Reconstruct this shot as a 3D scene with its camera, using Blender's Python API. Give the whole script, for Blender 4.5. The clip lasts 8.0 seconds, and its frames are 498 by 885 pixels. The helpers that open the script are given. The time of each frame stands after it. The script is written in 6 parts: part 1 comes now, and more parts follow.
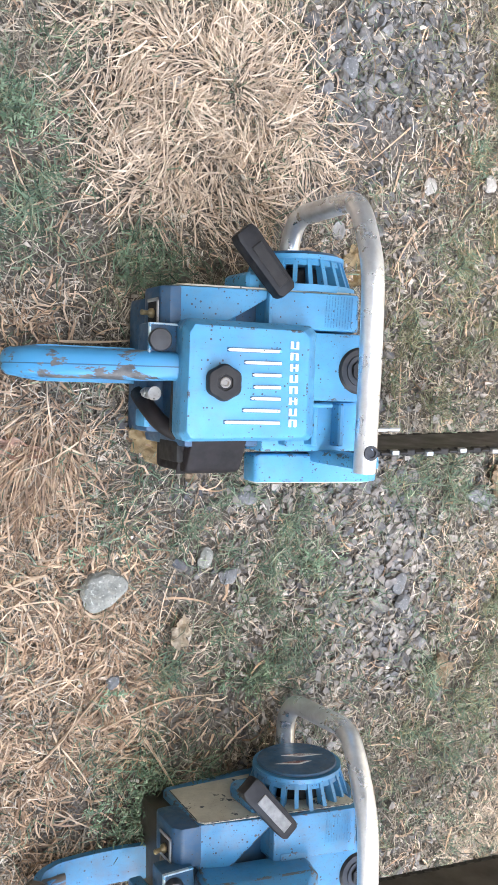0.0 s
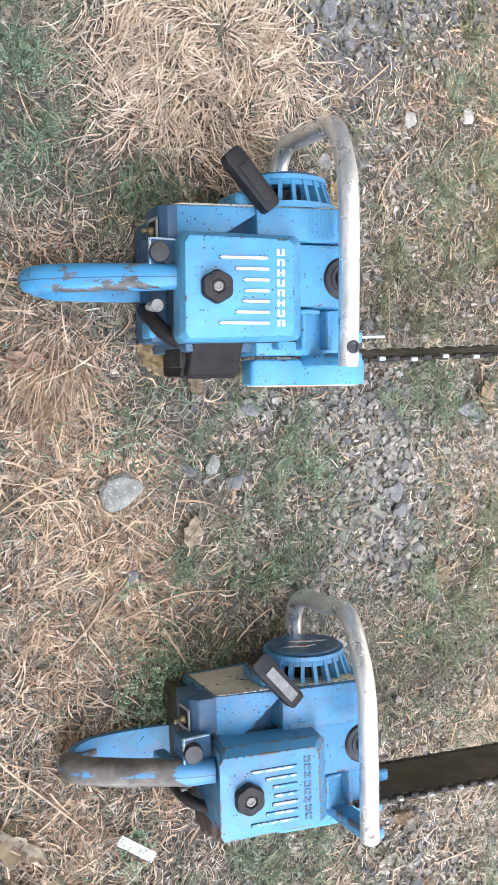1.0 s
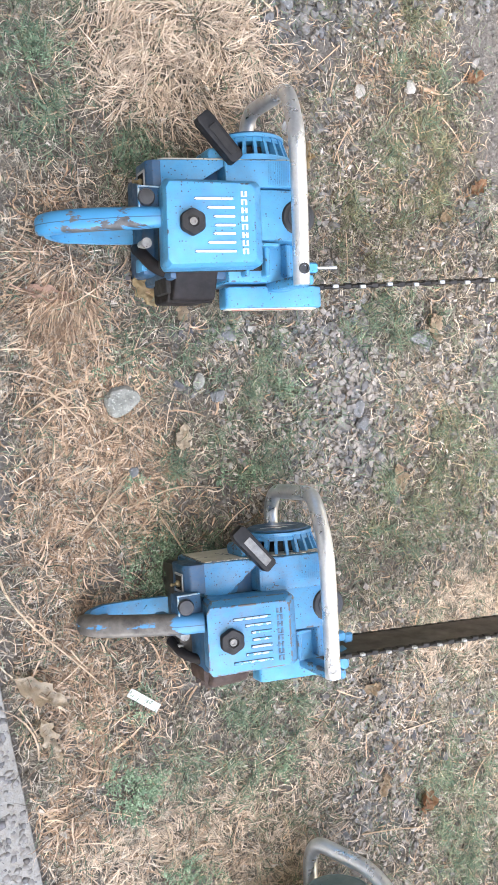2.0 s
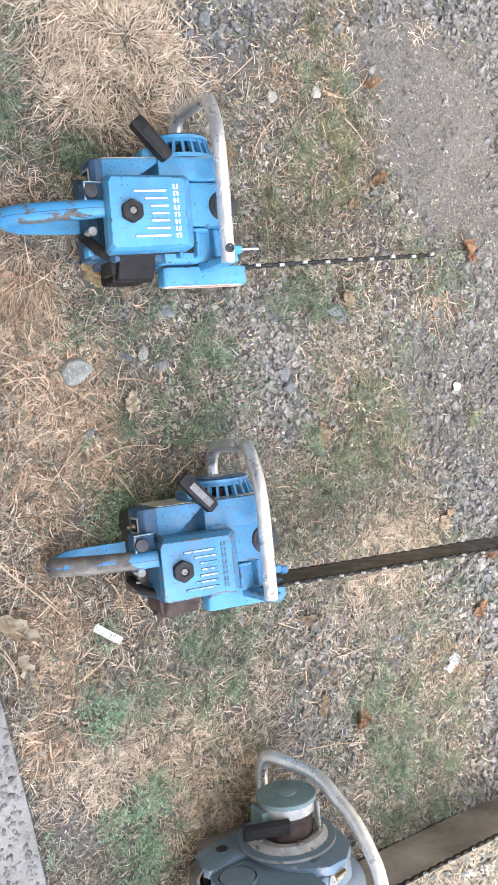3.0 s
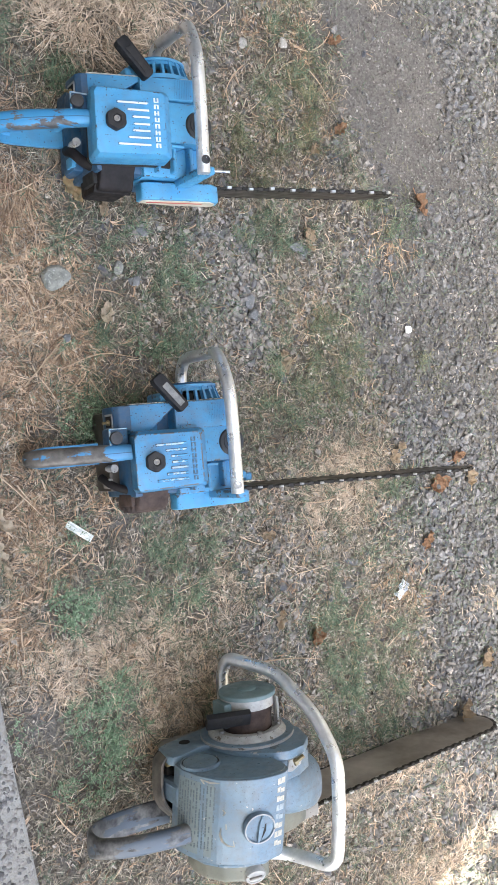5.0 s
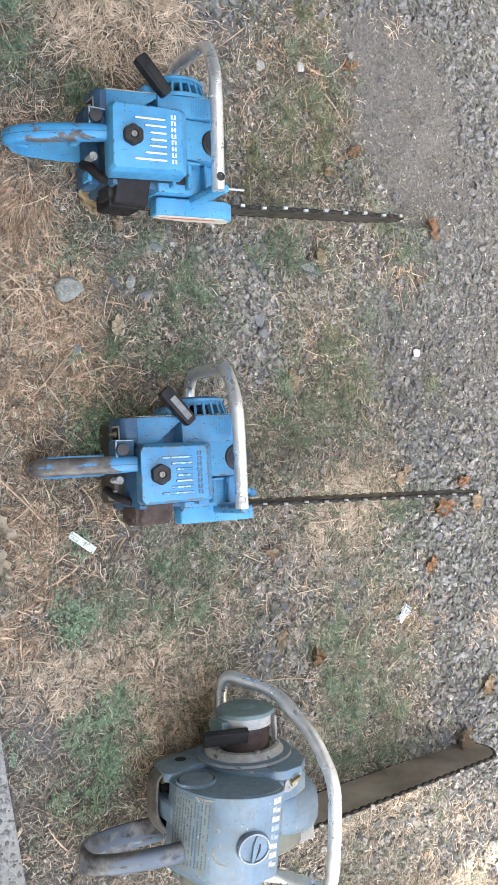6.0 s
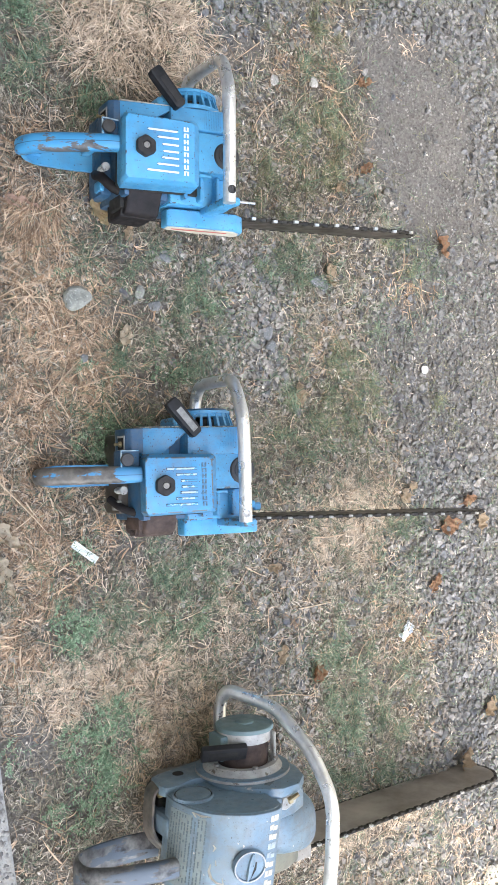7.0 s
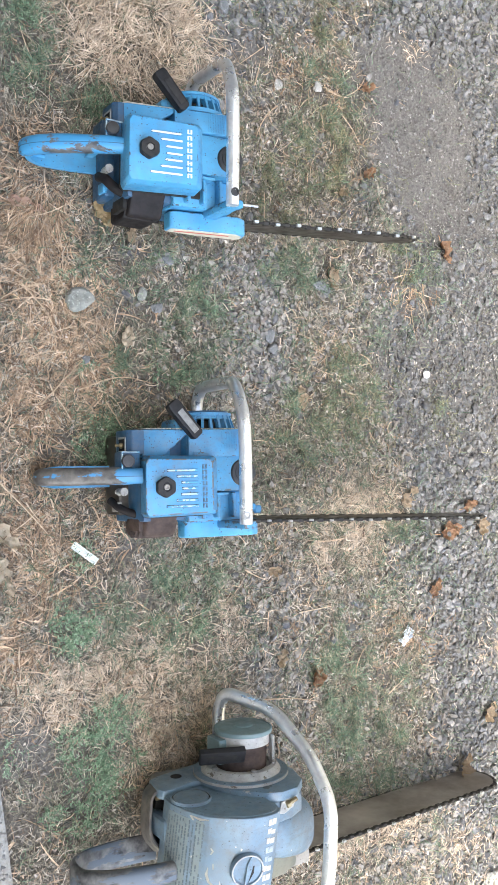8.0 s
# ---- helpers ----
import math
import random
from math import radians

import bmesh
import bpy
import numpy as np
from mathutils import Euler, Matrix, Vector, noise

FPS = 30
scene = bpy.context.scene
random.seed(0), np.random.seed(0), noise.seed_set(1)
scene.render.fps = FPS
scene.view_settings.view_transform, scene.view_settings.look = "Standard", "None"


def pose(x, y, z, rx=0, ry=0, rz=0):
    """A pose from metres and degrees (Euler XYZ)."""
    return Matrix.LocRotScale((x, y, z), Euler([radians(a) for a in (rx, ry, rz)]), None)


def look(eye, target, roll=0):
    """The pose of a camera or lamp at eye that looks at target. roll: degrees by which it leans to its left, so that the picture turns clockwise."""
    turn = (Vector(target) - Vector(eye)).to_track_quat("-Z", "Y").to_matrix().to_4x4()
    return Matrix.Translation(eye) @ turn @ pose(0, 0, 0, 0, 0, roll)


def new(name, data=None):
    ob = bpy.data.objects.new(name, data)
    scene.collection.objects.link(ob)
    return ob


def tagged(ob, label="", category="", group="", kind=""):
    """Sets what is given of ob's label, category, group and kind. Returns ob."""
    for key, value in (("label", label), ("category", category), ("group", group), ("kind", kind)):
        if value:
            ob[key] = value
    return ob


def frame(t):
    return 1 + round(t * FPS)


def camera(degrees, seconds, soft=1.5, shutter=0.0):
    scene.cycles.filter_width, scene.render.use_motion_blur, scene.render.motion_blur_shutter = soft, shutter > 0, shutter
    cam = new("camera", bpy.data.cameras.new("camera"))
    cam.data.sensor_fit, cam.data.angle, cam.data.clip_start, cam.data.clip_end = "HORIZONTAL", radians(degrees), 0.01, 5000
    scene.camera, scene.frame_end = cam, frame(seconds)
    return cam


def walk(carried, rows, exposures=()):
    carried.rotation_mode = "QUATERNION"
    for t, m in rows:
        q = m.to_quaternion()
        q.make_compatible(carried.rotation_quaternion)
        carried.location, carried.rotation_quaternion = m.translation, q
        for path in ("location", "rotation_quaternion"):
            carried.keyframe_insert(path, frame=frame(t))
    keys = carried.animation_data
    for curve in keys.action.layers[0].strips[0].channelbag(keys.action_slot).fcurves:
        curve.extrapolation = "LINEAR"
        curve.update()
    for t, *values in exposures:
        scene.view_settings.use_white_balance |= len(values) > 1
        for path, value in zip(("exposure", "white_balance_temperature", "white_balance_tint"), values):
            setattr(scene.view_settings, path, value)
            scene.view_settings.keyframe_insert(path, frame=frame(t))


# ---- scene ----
cam = camera(32.2, 8.0, soft=0.7)
PATH = [
    (0, (0.029, -0.044, 0.761), (0.984, -0.177, -0.991), 98.7),
    (0.5, (0.026, -0.066, 0.772), (0.942, -0.211, -1.0), 98.4),
    (1, (0.015, -0.125, 0.848), (0.913, -0.268, -0.933), 97.4),
    (1.2, (0.002, -0.151, 0.886), (0.899, -0.296, -0.896), 97.1),
    (2.3, (-0.043, -0.26, 1.094), (0.809, -0.378, -0.712), 94.6),
    (2.5, (-0.053, -0.281, 1.129), (0.794, -0.392, -0.679), 94.1),
    (3, (-0.11, -0.28, 1.186), (0.877, -0.404, -0.549), 91.4),
    (3.5, (-0.149, -0.291, 1.228), (0.918, -0.46, -0.455), 90.4),
    (4, (-0.178, -0.362, 1.239), (0.93, -0.532, -0.418), 90.6),
    (4.5, (-0.191, -0.429, 1.232), (0.918, -0.542, -0.429), 89.8),
    (6, (-0.199, -0.474, 1.231), (0.901, -0.472, -0.44), 88.0),
    (6.5, (-0.195, -0.474, 1.229), (0.9, -0.453, -0.445), 87.8),
    (7, (-0.195, -0.475, 1.228), (0.892, -0.441, -0.45), 87.9),
    (7.5, (-0.199, -0.477, 1.231), (0.888, -0.431, -0.447), 87.8),
    (8, (-0.194, -0.481, 1.228), (0.89, -0.432, -0.452), 87.7),
]
walk(cam, [(t, look(eye, target, roll)) for t, eye, target, roll in PATH], exposures=[(0.0, 3.58, 6780, 6), (2.5, 3.60, 6860, 7), (3.5, 3.45, 6700, 6), (4.5, 3.04, 6680, 5), (6.5, 3.26, 6650, 4), (8.0, 3.34, 6650, 3)])

# ---- world, sun, exposure ----
SUN_DIR = Vector((-0.60, -0.40, 0.69)).normalized()
world = bpy.data.worlds.new("sky")
scene.world = world
world.use_nodes = True
wn = world.node_tree.nodes
sky = wn.new("ShaderNodeTexSky")
sky.sky_type, sky.sun_disc = "NISHITA", False
sky.air_density, sky.dust_density, sky.ozone_density = 1.0, 4.0, 1.0
sky.sun_elevation, sky.sun_rotation = math.asin(SUN_DIR.z), math.atan2(SUN_DIR.x, SUN_DIR.y)
wn["Background"].inputs["Strength"].default_value = 0.15
world.node_tree.links.new(sky.outputs[0], wn["Background"].inputs["Color"])
sun = new("sun", bpy.data.lights.new("sun", "SUN"))
sun.data.energy, sun.data.angle, sun.data.color = 4.0, radians(0.5), (1.0, 0.95, 0.86)
sun.matrix_world = look(SUN_DIR * 20, (0, 0, 0))

# ---- materials ----


class Mat:
    """A small node builder round one Principled material."""

    def __init__(self, name, rough=0.6, metal=0.0, spec=0.5):
        self.m = bpy.data.materials.new(name)
        self.m.use_nodes = True
        self.n, self.l = self.m.node_tree.nodes, self.m.node_tree.links
        self.b = self.n["Principled BSDF"]
        self.b.inputs["Roughness"].default_value = rough
        self.b.inputs["Metallic"].default_value = metal
        self.b.inputs["Specular IOR Level"].default_value = spec
        self.co = self.n.new("ShaderNodeTexCoord").outputs["Object"]

    def val(self, node_in, x):
        if hasattr(x, "is_linked"):
            self.l.new(x, node_in)
        else:
            node_in.default_value = x

    def noise(self, scale, detail=4.0, rough=0.6, stretch=None, seed=0.0):
        co = self.co
        if stretch:
            mp = self.n.new("ShaderNodeMapping")
            mp.inputs["Scale"].default_value = stretch
            mp.inputs["Location"].default_value = (seed, seed * 0.7, 0)
            self.l.new(co, mp.inputs["Vector"])
            co = mp.outputs[0]
        t = self.n.new("ShaderNodeTexNoise")
        t.inputs["Scale"].default_value, t.inputs["Detail"].default_value, t.inputs["Roughness"].default_value = scale, detail, rough
        self.l.new(co, t.inputs["Vector"])
        return t.outputs["Fac"]

    def voronoi(self, scale, out="Color", feature="F1"):
        t = self.n.new("ShaderNodeTexVoronoi")
        t.feature = feature
        t.inputs["Scale"].default_value = scale
        self.l.new(self.co, t.inputs["Vector"])
        return t.outputs[out]

    def ramp(self, fac, stops):
        r = self.n.new("ShaderNodeValToRGB")
        e = r.color_ramp.elements
        while len(e) < len(stops):
            e.new(0.5)
        for k, (p, c) in zip(e, stops):
            k.position = p
            k.color = (c, c, c, 1) if isinstance(c, (int, float)) else (*c, 1)
        self.val(r.inputs[0], fac)
        return r.outputs[0]

    def mix(self, fac, a, b, mode="MIX"):
        m = self.n.new("ShaderNodeMix")
        m.data_type, m.blend_type = "RGBA", mode
        self.val(m.inputs[0], fac)
        for i, c in ((6, a), (7, b)):
            self.val(m.inputs[i], (*c, 1) if isinstance(c, tuple) else c)
        return m.outputs[2]

    def math(self, op, a, b=0.0):
        m = self.n.new("ShaderNodeMath")
        m.operation = op
        self.val(m.inputs[0], a)
        self.val(m.inputs[1], b)
        return m.outputs[0]

    def color(self, c):
        self.val(self.b.inputs["Base Color"], (*c, 1) if isinstance(c, tuple) else c)
        return self

    def rough(self, r):
        self.val(self.b.inputs["Roughness"], r)
        return self

    def metal(self, r):
        self.val(self.b.inputs["Metallic"], r)
        return self

    def bump(self, h, strength=0.3, dist=0.001):
        b = self.n.new("ShaderNodeBump")
        b.inputs["Strength"].default_value, b.inputs["Distance"].default_value = strength, dist
        self.val(b.inputs["Height"], h)
        self.l.new(b.outputs[0], self.b.inputs["Normal"])
        return self

    def island(self):
        return self.n.new("ShaderNodeNewGeometry").outputs["Random Per Island"]

    def random(self):
        return self.n.new("ShaderNodeObjectInfo").outputs["Random"]


def paint(name, col, col2, chip=(0.13, 0.11, 0.10), wear=0.62, rough=0.38, grime=0.5, dots=0.80, edges=0.0):
    """Old enamel: two tones, chips down to dark metal, oily specks and a film of grime."""
    m = Mat(name, rough)
    tone = m.mix(m.ramp(m.noise(18, 3), [(0.35, 0.0), (0.68, 1.0)]), col, col2)
    film = m.ramp(m.noise(55, 6, 0.7), [(0.42, 0.0), (0.8, 1.0)])
    tone = m.mix(m.math("MULTIPLY", film, grime), tone, (0.13, 0.11, 0.09))
    streak = m.ramp(m.noise(25, 6, 0.75, (1, 3.5, 1), 4.0), [(0.56, 0.0), (0.75, 1.0)])
    tone = m.mix(m.math("MULTIPLY", streak, grime * 0.8), tone, (0.10, 0.10, 0.10))
    speck = m.ramp(m.noise(420, 3, 0.6), [(0.60, 0.0), (0.70, 1.0)])
    tone = m.mix(m.math("MULTIPLY", speck, grime * 0.7), tone, (0.06, 0.07, 0.08))
    sel = m.n.new("ShaderNodeSeparateColor")
    m.l.new(m.voronoi(430), sel.inputs[0])
    size = m.math("MULTIPLY", m.math("POWER", sel.outputs[1], 2.2), 0.44)
    near = m.math("LESS_THAN", m.voronoi(430, "Distance"), size)
    spot = m.math("MULTIPLY", near, m.math("GREATER_THAN", sel.outputs[0], dots))
    tone = m.mix(m.math("MULTIPLY", spot, 0.85), tone, (0.035, 0.035, 0.04))
    big = m.noise(70, 5, 0.65)
    chips = m.ramp(big, [(wear, 0.0), (wear + 0.02, 1.0)])
    if edges > 0:
        at = m.n.new("ShaderNodeAttribute")
        at.attribute_name = "rim"
        rim = at.outputs["Fac"]
        rim = m.math("MULTIPLY", rim, m.ramp(m.noise(75, 6, 0.75), [(0.62 - edges, 0.0), (0.66 - edges, 1.0)]))
        chips = m.math("MAXIMUM", chips, rim)
    m.color(m.mix(chips, tone, chip))
    m.rough(m.ramp(m.noise(90, 4), [(0.3, rough - 0.1), (0.75, rough + 0.25)]))
    m.bump(m.math("SUBTRACT", m.noise(260, 3), m.math("MULTIPLY", chips, 0.6)), 0.25, 0.0004)
    return m.m


M = {}
M["blue"] = paint("blue_enamel", (0.048, 0.250, 0.470), (0.072, 0.312, 0.535), chip=(0.05, 0.052, 0.058), wear=0.715, grime=0.30, dots=0.74, edges=0.05)
M["blue_worn"] = paint("worn_blue_enamel", (0.040, 0.205, 0.405), (0.066, 0.265, 0.475), chip=(0.075, 0.075, 0.078), wear=0.675, grime=0.55, dots=0.72, edges=0.09)
# Shade put into the blue for lower and rear parts; the badge is navy.
M["blue_shade_navy"] = paint("shaded_and_navy_blue_enamel", (0.014, 0.068, 0.145), (0.022, 0.095, 0.190), wear=0.70, grime=0.5)
M["greyblue"] = paint("grey_blue_enamel", (0.112, 0.178, 0.246), (0.160, 0.234, 0.304), chip=(0.42, 0.42, 0.40), wear=0.67, grime=0.62, rough=0.42, dots=0.92)
M["greyblue_deep"] = paint("deep_grey_blue_enamel", (0.118, 0.194, 0.264), (0.158, 0.240, 0.314), chip=(0.36, 0.36, 0.35), wear=0.70, grime=0.45, rough=0.36, dots=0.94, edges=0.03)
M["teal"] = paint("dull_teal_enamel", (0.120, 0.190, 0.208), (0.155, 0.232, 0.250), chip=(0.2, 0.2, 0.19), wear=0.74, grime=0.3, rough=0.5, dots=0.95)
M["olive"] = paint("olive_grey_casting", (0.15, 0.16, 0.135), (0.21, 0.21, 0.175), chip=(0.30, 0.17, 0.08), wear=0.69, grime=0.5, rough=0.55, dots=0.93)
M["cast"] = paint("oily_cast_metal", (0.19, 0.18, 0.17), (0.28, 0.27, 0.25), chip=(0.1, 0.08, 0.06), wear=0.64, grime=0.6, rough=0.45, dots=0.9)
M["cream"] = paint("cream_plate", (0.50, 0.47, 0.37), (0.58, 0.54, 0.44), chip=(0.1, 0.1, 0.1), wear=0.70, grime=0.35, rough=0.5, dots=0.93)
M["pale"] = paint("pale_raised_metal", (0.60, 0.68, 0.72), (0.74, 0.78, 0.80), chip=(0.1, 0.35, 0.6), wear=0.62, grime=0.25, rough=0.4, dots=0.95)


def plain(name, a, b, rough=0.5, metal=0.0, scale=60, bump=0.2, fine=300, spec=0.5):
    m = Mat(name, rough, metal, spec)
    m.color(m.mix(m.ramp(m.noise(scale, 5), [(0.3, 0.0), (0.72, 1.0)]), a, b))
    m.rough(m.ramp(m.noise(scale * 1.7, 4), [(0.3, max(0.05, rough - 0.12)), (0.75, min(1, rough + 0.15))]))
    m.bump(m.noise(fine, 3), bump, 0.0004)
    return m.m


M["black"] = plain("black_plastic", (0.014, 0.014, 0.016), (0.03, 0.03, 0.032), 0.42)
M["rubber"] = plain("worn_black_grip", (0.012, 0.012, 0.013), (0.034, 0.032, 0.032), 0.6, spec=0.3)
M["soot"] = plain("sooty_muffler_paint", (0.009, 0.0085, 0.009), (0.022, 0.018, 0.019), 0.65, fine=180, spec=0.22)
M["rust"] = plain("rusty_muffler_steel", (0.030, 0.022, 0.020), (0.085, 0.060, 0.052), 0.8, fine=180, bump=0.4, spec=0.25)
# dark metal tone with the rear web's shade put into it
M["web_shaded"] = plain("shaded_web_metal", (0.05, 0.05, 0.05), (0.15, 0.13, 0.11), 0.45)
M["brass"] = plain("tarnished_brass", (0.20, 0.15, 0.08), (0.38, 0.31, 0.18), 0.45, 0.7)
M["steel"] = plain("bright_steel", (0.45, 0.45, 0.44), (0.65, 0.65, 0.64), 0.35, 0.9)
M["bar"] = plain("oily_bar_steel", (0.045, 0.038, 0.032), (0.11, 0.095, 0.08), 0.42, 0.5, scale=25)
M["bar_light"] = plain("dull_brown_bar_steel", (0.16, 0.142, 0.128), (0.50, 0.465, 0.435), 0.5, 0.35, scale=9)
M["chain"] = plain("oily_chain", (0.014, 0.013, 0.012), (0.045, 0.040, 0.035), 0.5, 0.5)
# near-black: shade of openings put into the colour; also a dark inlay
M["void"] = plain("near_black_shade_and_parts", (0.008, 0.008, 0.008), (0.02, 0.018, 0.016), 0.8)
M["ink"] = plain("black_ink", (0.02, 0.03, 0.05), (0.05, 0.07, 0.10), 0.6)
M["red"] = plain("red_print", (0.35, 0.05, 0.04), (0.5, 0.10, 0.08), 0.5)
M["white"] = plain("white_print", (0.62, 0.63, 0.62), (0.78, 0.78, 0.76), 0.5)


def tube_metal():
    m = Mat("worn_aluminium_tube", 0.3, 0.75)
    m.color(m.mix(m.ramp(m.noise(30, 6, 0.7), [(0.42, 0.0), (0.7, 1.0)]), (0.80, 0.835, 0.875), (0.57, 0.59, 0.62)))
    grime = m.ramp(m.noise(120, 5, 0.7), [(0.66, 0.0), (0.7, 1.0)])
    m.rough(m.ramp(m.noise(50, 5), [(0.3, 0.22), (0.75, 0.46)]))
    m.bump(m.noise(300, 3, 0.5, (1, 0.08, 1)), 0.15, 0.0003)
    m.metal(m.math("SUBTRACT", 0.8, m.math("MULTIPLY", grime, 0.6)))
    return m.m


M["tube"] = tube_metal()


def ground_mat():
    m = Mat("dry_soil", 0.95, spec=0.2)
    at = m.n.new("ShaderNodeAttribute")
    at.attribute_name = "bare"
    soil = m.mix(m.ramp(m.noise(9, 6, 0.65), [(0.35, 0.0), (0.65, 1.0)]), (0.076, 0.062, 0.048), (0.148, 0.126, 0.104))
    pale = m.mix(m.ramp(m.noise(6, 6, 0.65), [(0.35, 0.0), (0.65, 1.0)]), (0.097, 0.089, 0.081), (0.150, 0.138, 0.126))
    soil = m.mix(at.outputs["Fac"], soil, pale)
    sep = m.n.new("ShaderNodeSeparateColor")
    m.l.new(m.voronoi(260), sep.inputs[0])
    soil = m.mix(m.math("MULTIPLY", sep.outputs[0], 0.35), soil, (0.33, 0.31, 0.29))
    sep2 = m.n.new("ShaderNodeSeparateColor")
    m.l.new(m.voronoi(850), sep2.inputs[0])
    soil = m.mix(m.math("MULTIPLY", sep2.outputs[1], 0.35), soil, (0.10, 0.09, 0.08))
    m.color(soil)
    m.bump(m.math("ADD", m.noise(150, 6, 0.7), m.voronoi(260, "Distance")), 0.8, 0.003)
    return m.m


M["soil"] = ground_mat()


def island_mat(name, cols, rough=0.7, spec=0.3, bump_scale=0, patch=0.0):
    m = Mat(name, rough, spec=spec)
    n = len(cols)
    c = m.ramp(m.island(), [(k / (n - 1), col) for k, col in enumerate(cols)])
    if patch:
        # weathered and bleached clumps, large and small
        for scale, deep in ((40, 0.8), (120, 1.1)):
            tone = m.ramp(m.noise(scale, 3, 0.6), [(0.36, 1.0 - deep * patch), (0.5, 1.0), (0.64, 1.0 + 0.9 * deep * patch)])
            c = m.mix(1.0, c, tone, "MULTIPLY")
    if bump_scale:
        f = m.noise(bump_scale, 4, 0.7)
        c = m.mix(m.ramp(f, [(0.35, 0.45), (0.65, 0.0)]), c, (0.12, 0.10, 0.085))
        m.bump(f, 0.5, 0.0008)
    m.color(c)
    return m.m


M["straw"] = island_mat("dry_straw", [(0.254, 0.185, 0.129), (0.488, 0.382, 0.281), (0.615, 0.503, 0.387), (0.360, 0.270, 0.196), (0.678, 0.567, 0.445), (0.477, 0.376, 0.278), (0.307, 0.228, 0.164)], patch=0.22)
M["straw_pale"] = island_mat("pale_long_stems", [(0.46, 0.345, 0.235), (0.60, 0.47, 0.34), (0.36, 0.25, 0.165), (0.54, 0.41, 0.29)], patch=0.15)
M["straw_red"] = island_mat("reddish_dry_stems", [(0.11, 0.068, 0.043), (0.38, 0.252, 0.158), (0.54, 0.395, 0.265), (0.18, 0.113, 0.073), (0.61, 0.46, 0.325), (0.30, 0.196, 0.124), (0.13, 0.082, 0.054), (0.46, 0.322, 0.21)], patch=0.25)
M["thatch"] = island_mat("dead_grass_litter", [(0.042, 0.036, 0.027), (0.22, 0.190, 0.143), (0.45, 0.395, 0.315), (0.080, 0.069, 0.051), (0.54, 0.48, 0.39), (0.150, 0.131, 0.098), (0.058, 0.051, 0.038), (0.33, 0.286, 0.222)], patch=0.28)
M["flake"] = island_mat("broken_leaf_litter", [(0.10, 0.083, 0.070), (0.34, 0.30, 0.258), (0.46, 0.415, 0.36), (0.18, 0.152, 0.128), (0.36, 0.265, 0.195), (0.50, 0.46, 0.40), (0.22, 0.175, 0.14)], 0.8, patch=0.30)
M["green"] = island_mat("green_grass", [(0.026, 0.048, 0.032), (0.088, 0.136, 0.086), (0.168, 0.232, 0.152), (0.045, 0.080, 0.052), (0.25, 0.295, 0.200), (0.19, 0.190, 0.112), (0.078, 0.130, 0.084)], 0.6, patch=0.28)
M["olive_grass"] = island_mat("half_dry_grass", [(0.040, 0.046, 0.022), (0.16, 0.160, 0.085), (0.26, 0.255, 0.15), (0.075, 0.084, 0.042), (0.34, 0.315, 0.195), (0.12, 0.128, 0.066), (0.22, 0.19, 0.105)], 0.65, patch=0.28)
M["weed"] = island_mat("grey_green_weed", [(0.075, 0.130, 0.072), (0.155, 0.232, 0.140), (0.27, 0.345, 0.230), (0.105, 0.170, 0.098)], 0.65, patch=0.25)
M["gravel"] = island_mat("crushed_grey_stone", [(0.063, 0.067, 0.074), (0.211, 0.209, 0.203), (0.108, 0.118, 0.137), (0.288, 0.281, 0.270), (0.158, 0.158, 0.153), (0.088, 0.095, 0.112), (0.236, 0.234, 0.230), (0.227, 0.209, 0.184), (0.128, 0.132, 0.141)], 0.85, 0.3, 140, patch=0.3)
M["chips"] = island_mat("beige_stone_chips", [(0.20, 0.185, 0.165), (0.36, 0.335, 0.30), (0.27, 0.255, 0.235), (0.42, 0.39, 0.35), (0.24, 0.22, 0.205), (0.33, 0.295, 0.255)], 0.85, 0.3, 140, patch=0.2)
M["grit"] = island_mat("fine_grit", [(0.099, 0.091, 0.084), (0.211, 0.197, 0.183), (0.135, 0.126, 0.117), (0.315, 0.297, 0.277)], 0.9, 0.2, patch=0.3)
M["aggregate"] = island_mat("aggregate_stone", [(0.100, 0.100, 0.103), (0.213, 0.206, 0.200), (0.312, 0.300, 0.281), (0.150, 0.150, 0.160)], 0.8, 0.3, 220)


def leaf_mat(name, a, b):
    m = Mat(name, 0.7, spec=0.3)
    c = m.mix(m.ramp(m.noise(90, 5), [(0.35, 0.0), (0.7, 1.0)]), a, b)
    c = m.mix(m.ramp(m.noise(95, 6, 0.75), [(0.50, 0.0), (0.66, 0.8)]), c, tuple(0.6 * k for k in a))
    m.color(m.mix(m.ramp(m.noise(160, 5, 0.7), [(0.58, 0.0), (0.72, 0.5)]), c, tuple(min(1.0, 1.3 * k) for k in b)))
    m.bump(m.noise(140, 5), 0.7, 0.0012)
    return m.m


M["leaf_tan"] = leaf_mat("tan_dead_leaf", (0.36, 0.27, 0.18), (0.52, 0.41, 0.29))
M["leaf_rust"] = leaf_mat("rust_brown_dead_leaf", (0.22, 0.115, 0.065), (0.48, 0.30, 0.185))
M["leaf_pale"] = leaf_mat("bleached_dead_leaf", (0.52, 0.43, 0.32), (0.68, 0.59, 0.46))
M["leaf_yellow"] = leaf_mat("yellowed_dead_leaf", (0.40, 0.29, 0.15), (0.56, 0.45, 0.28))


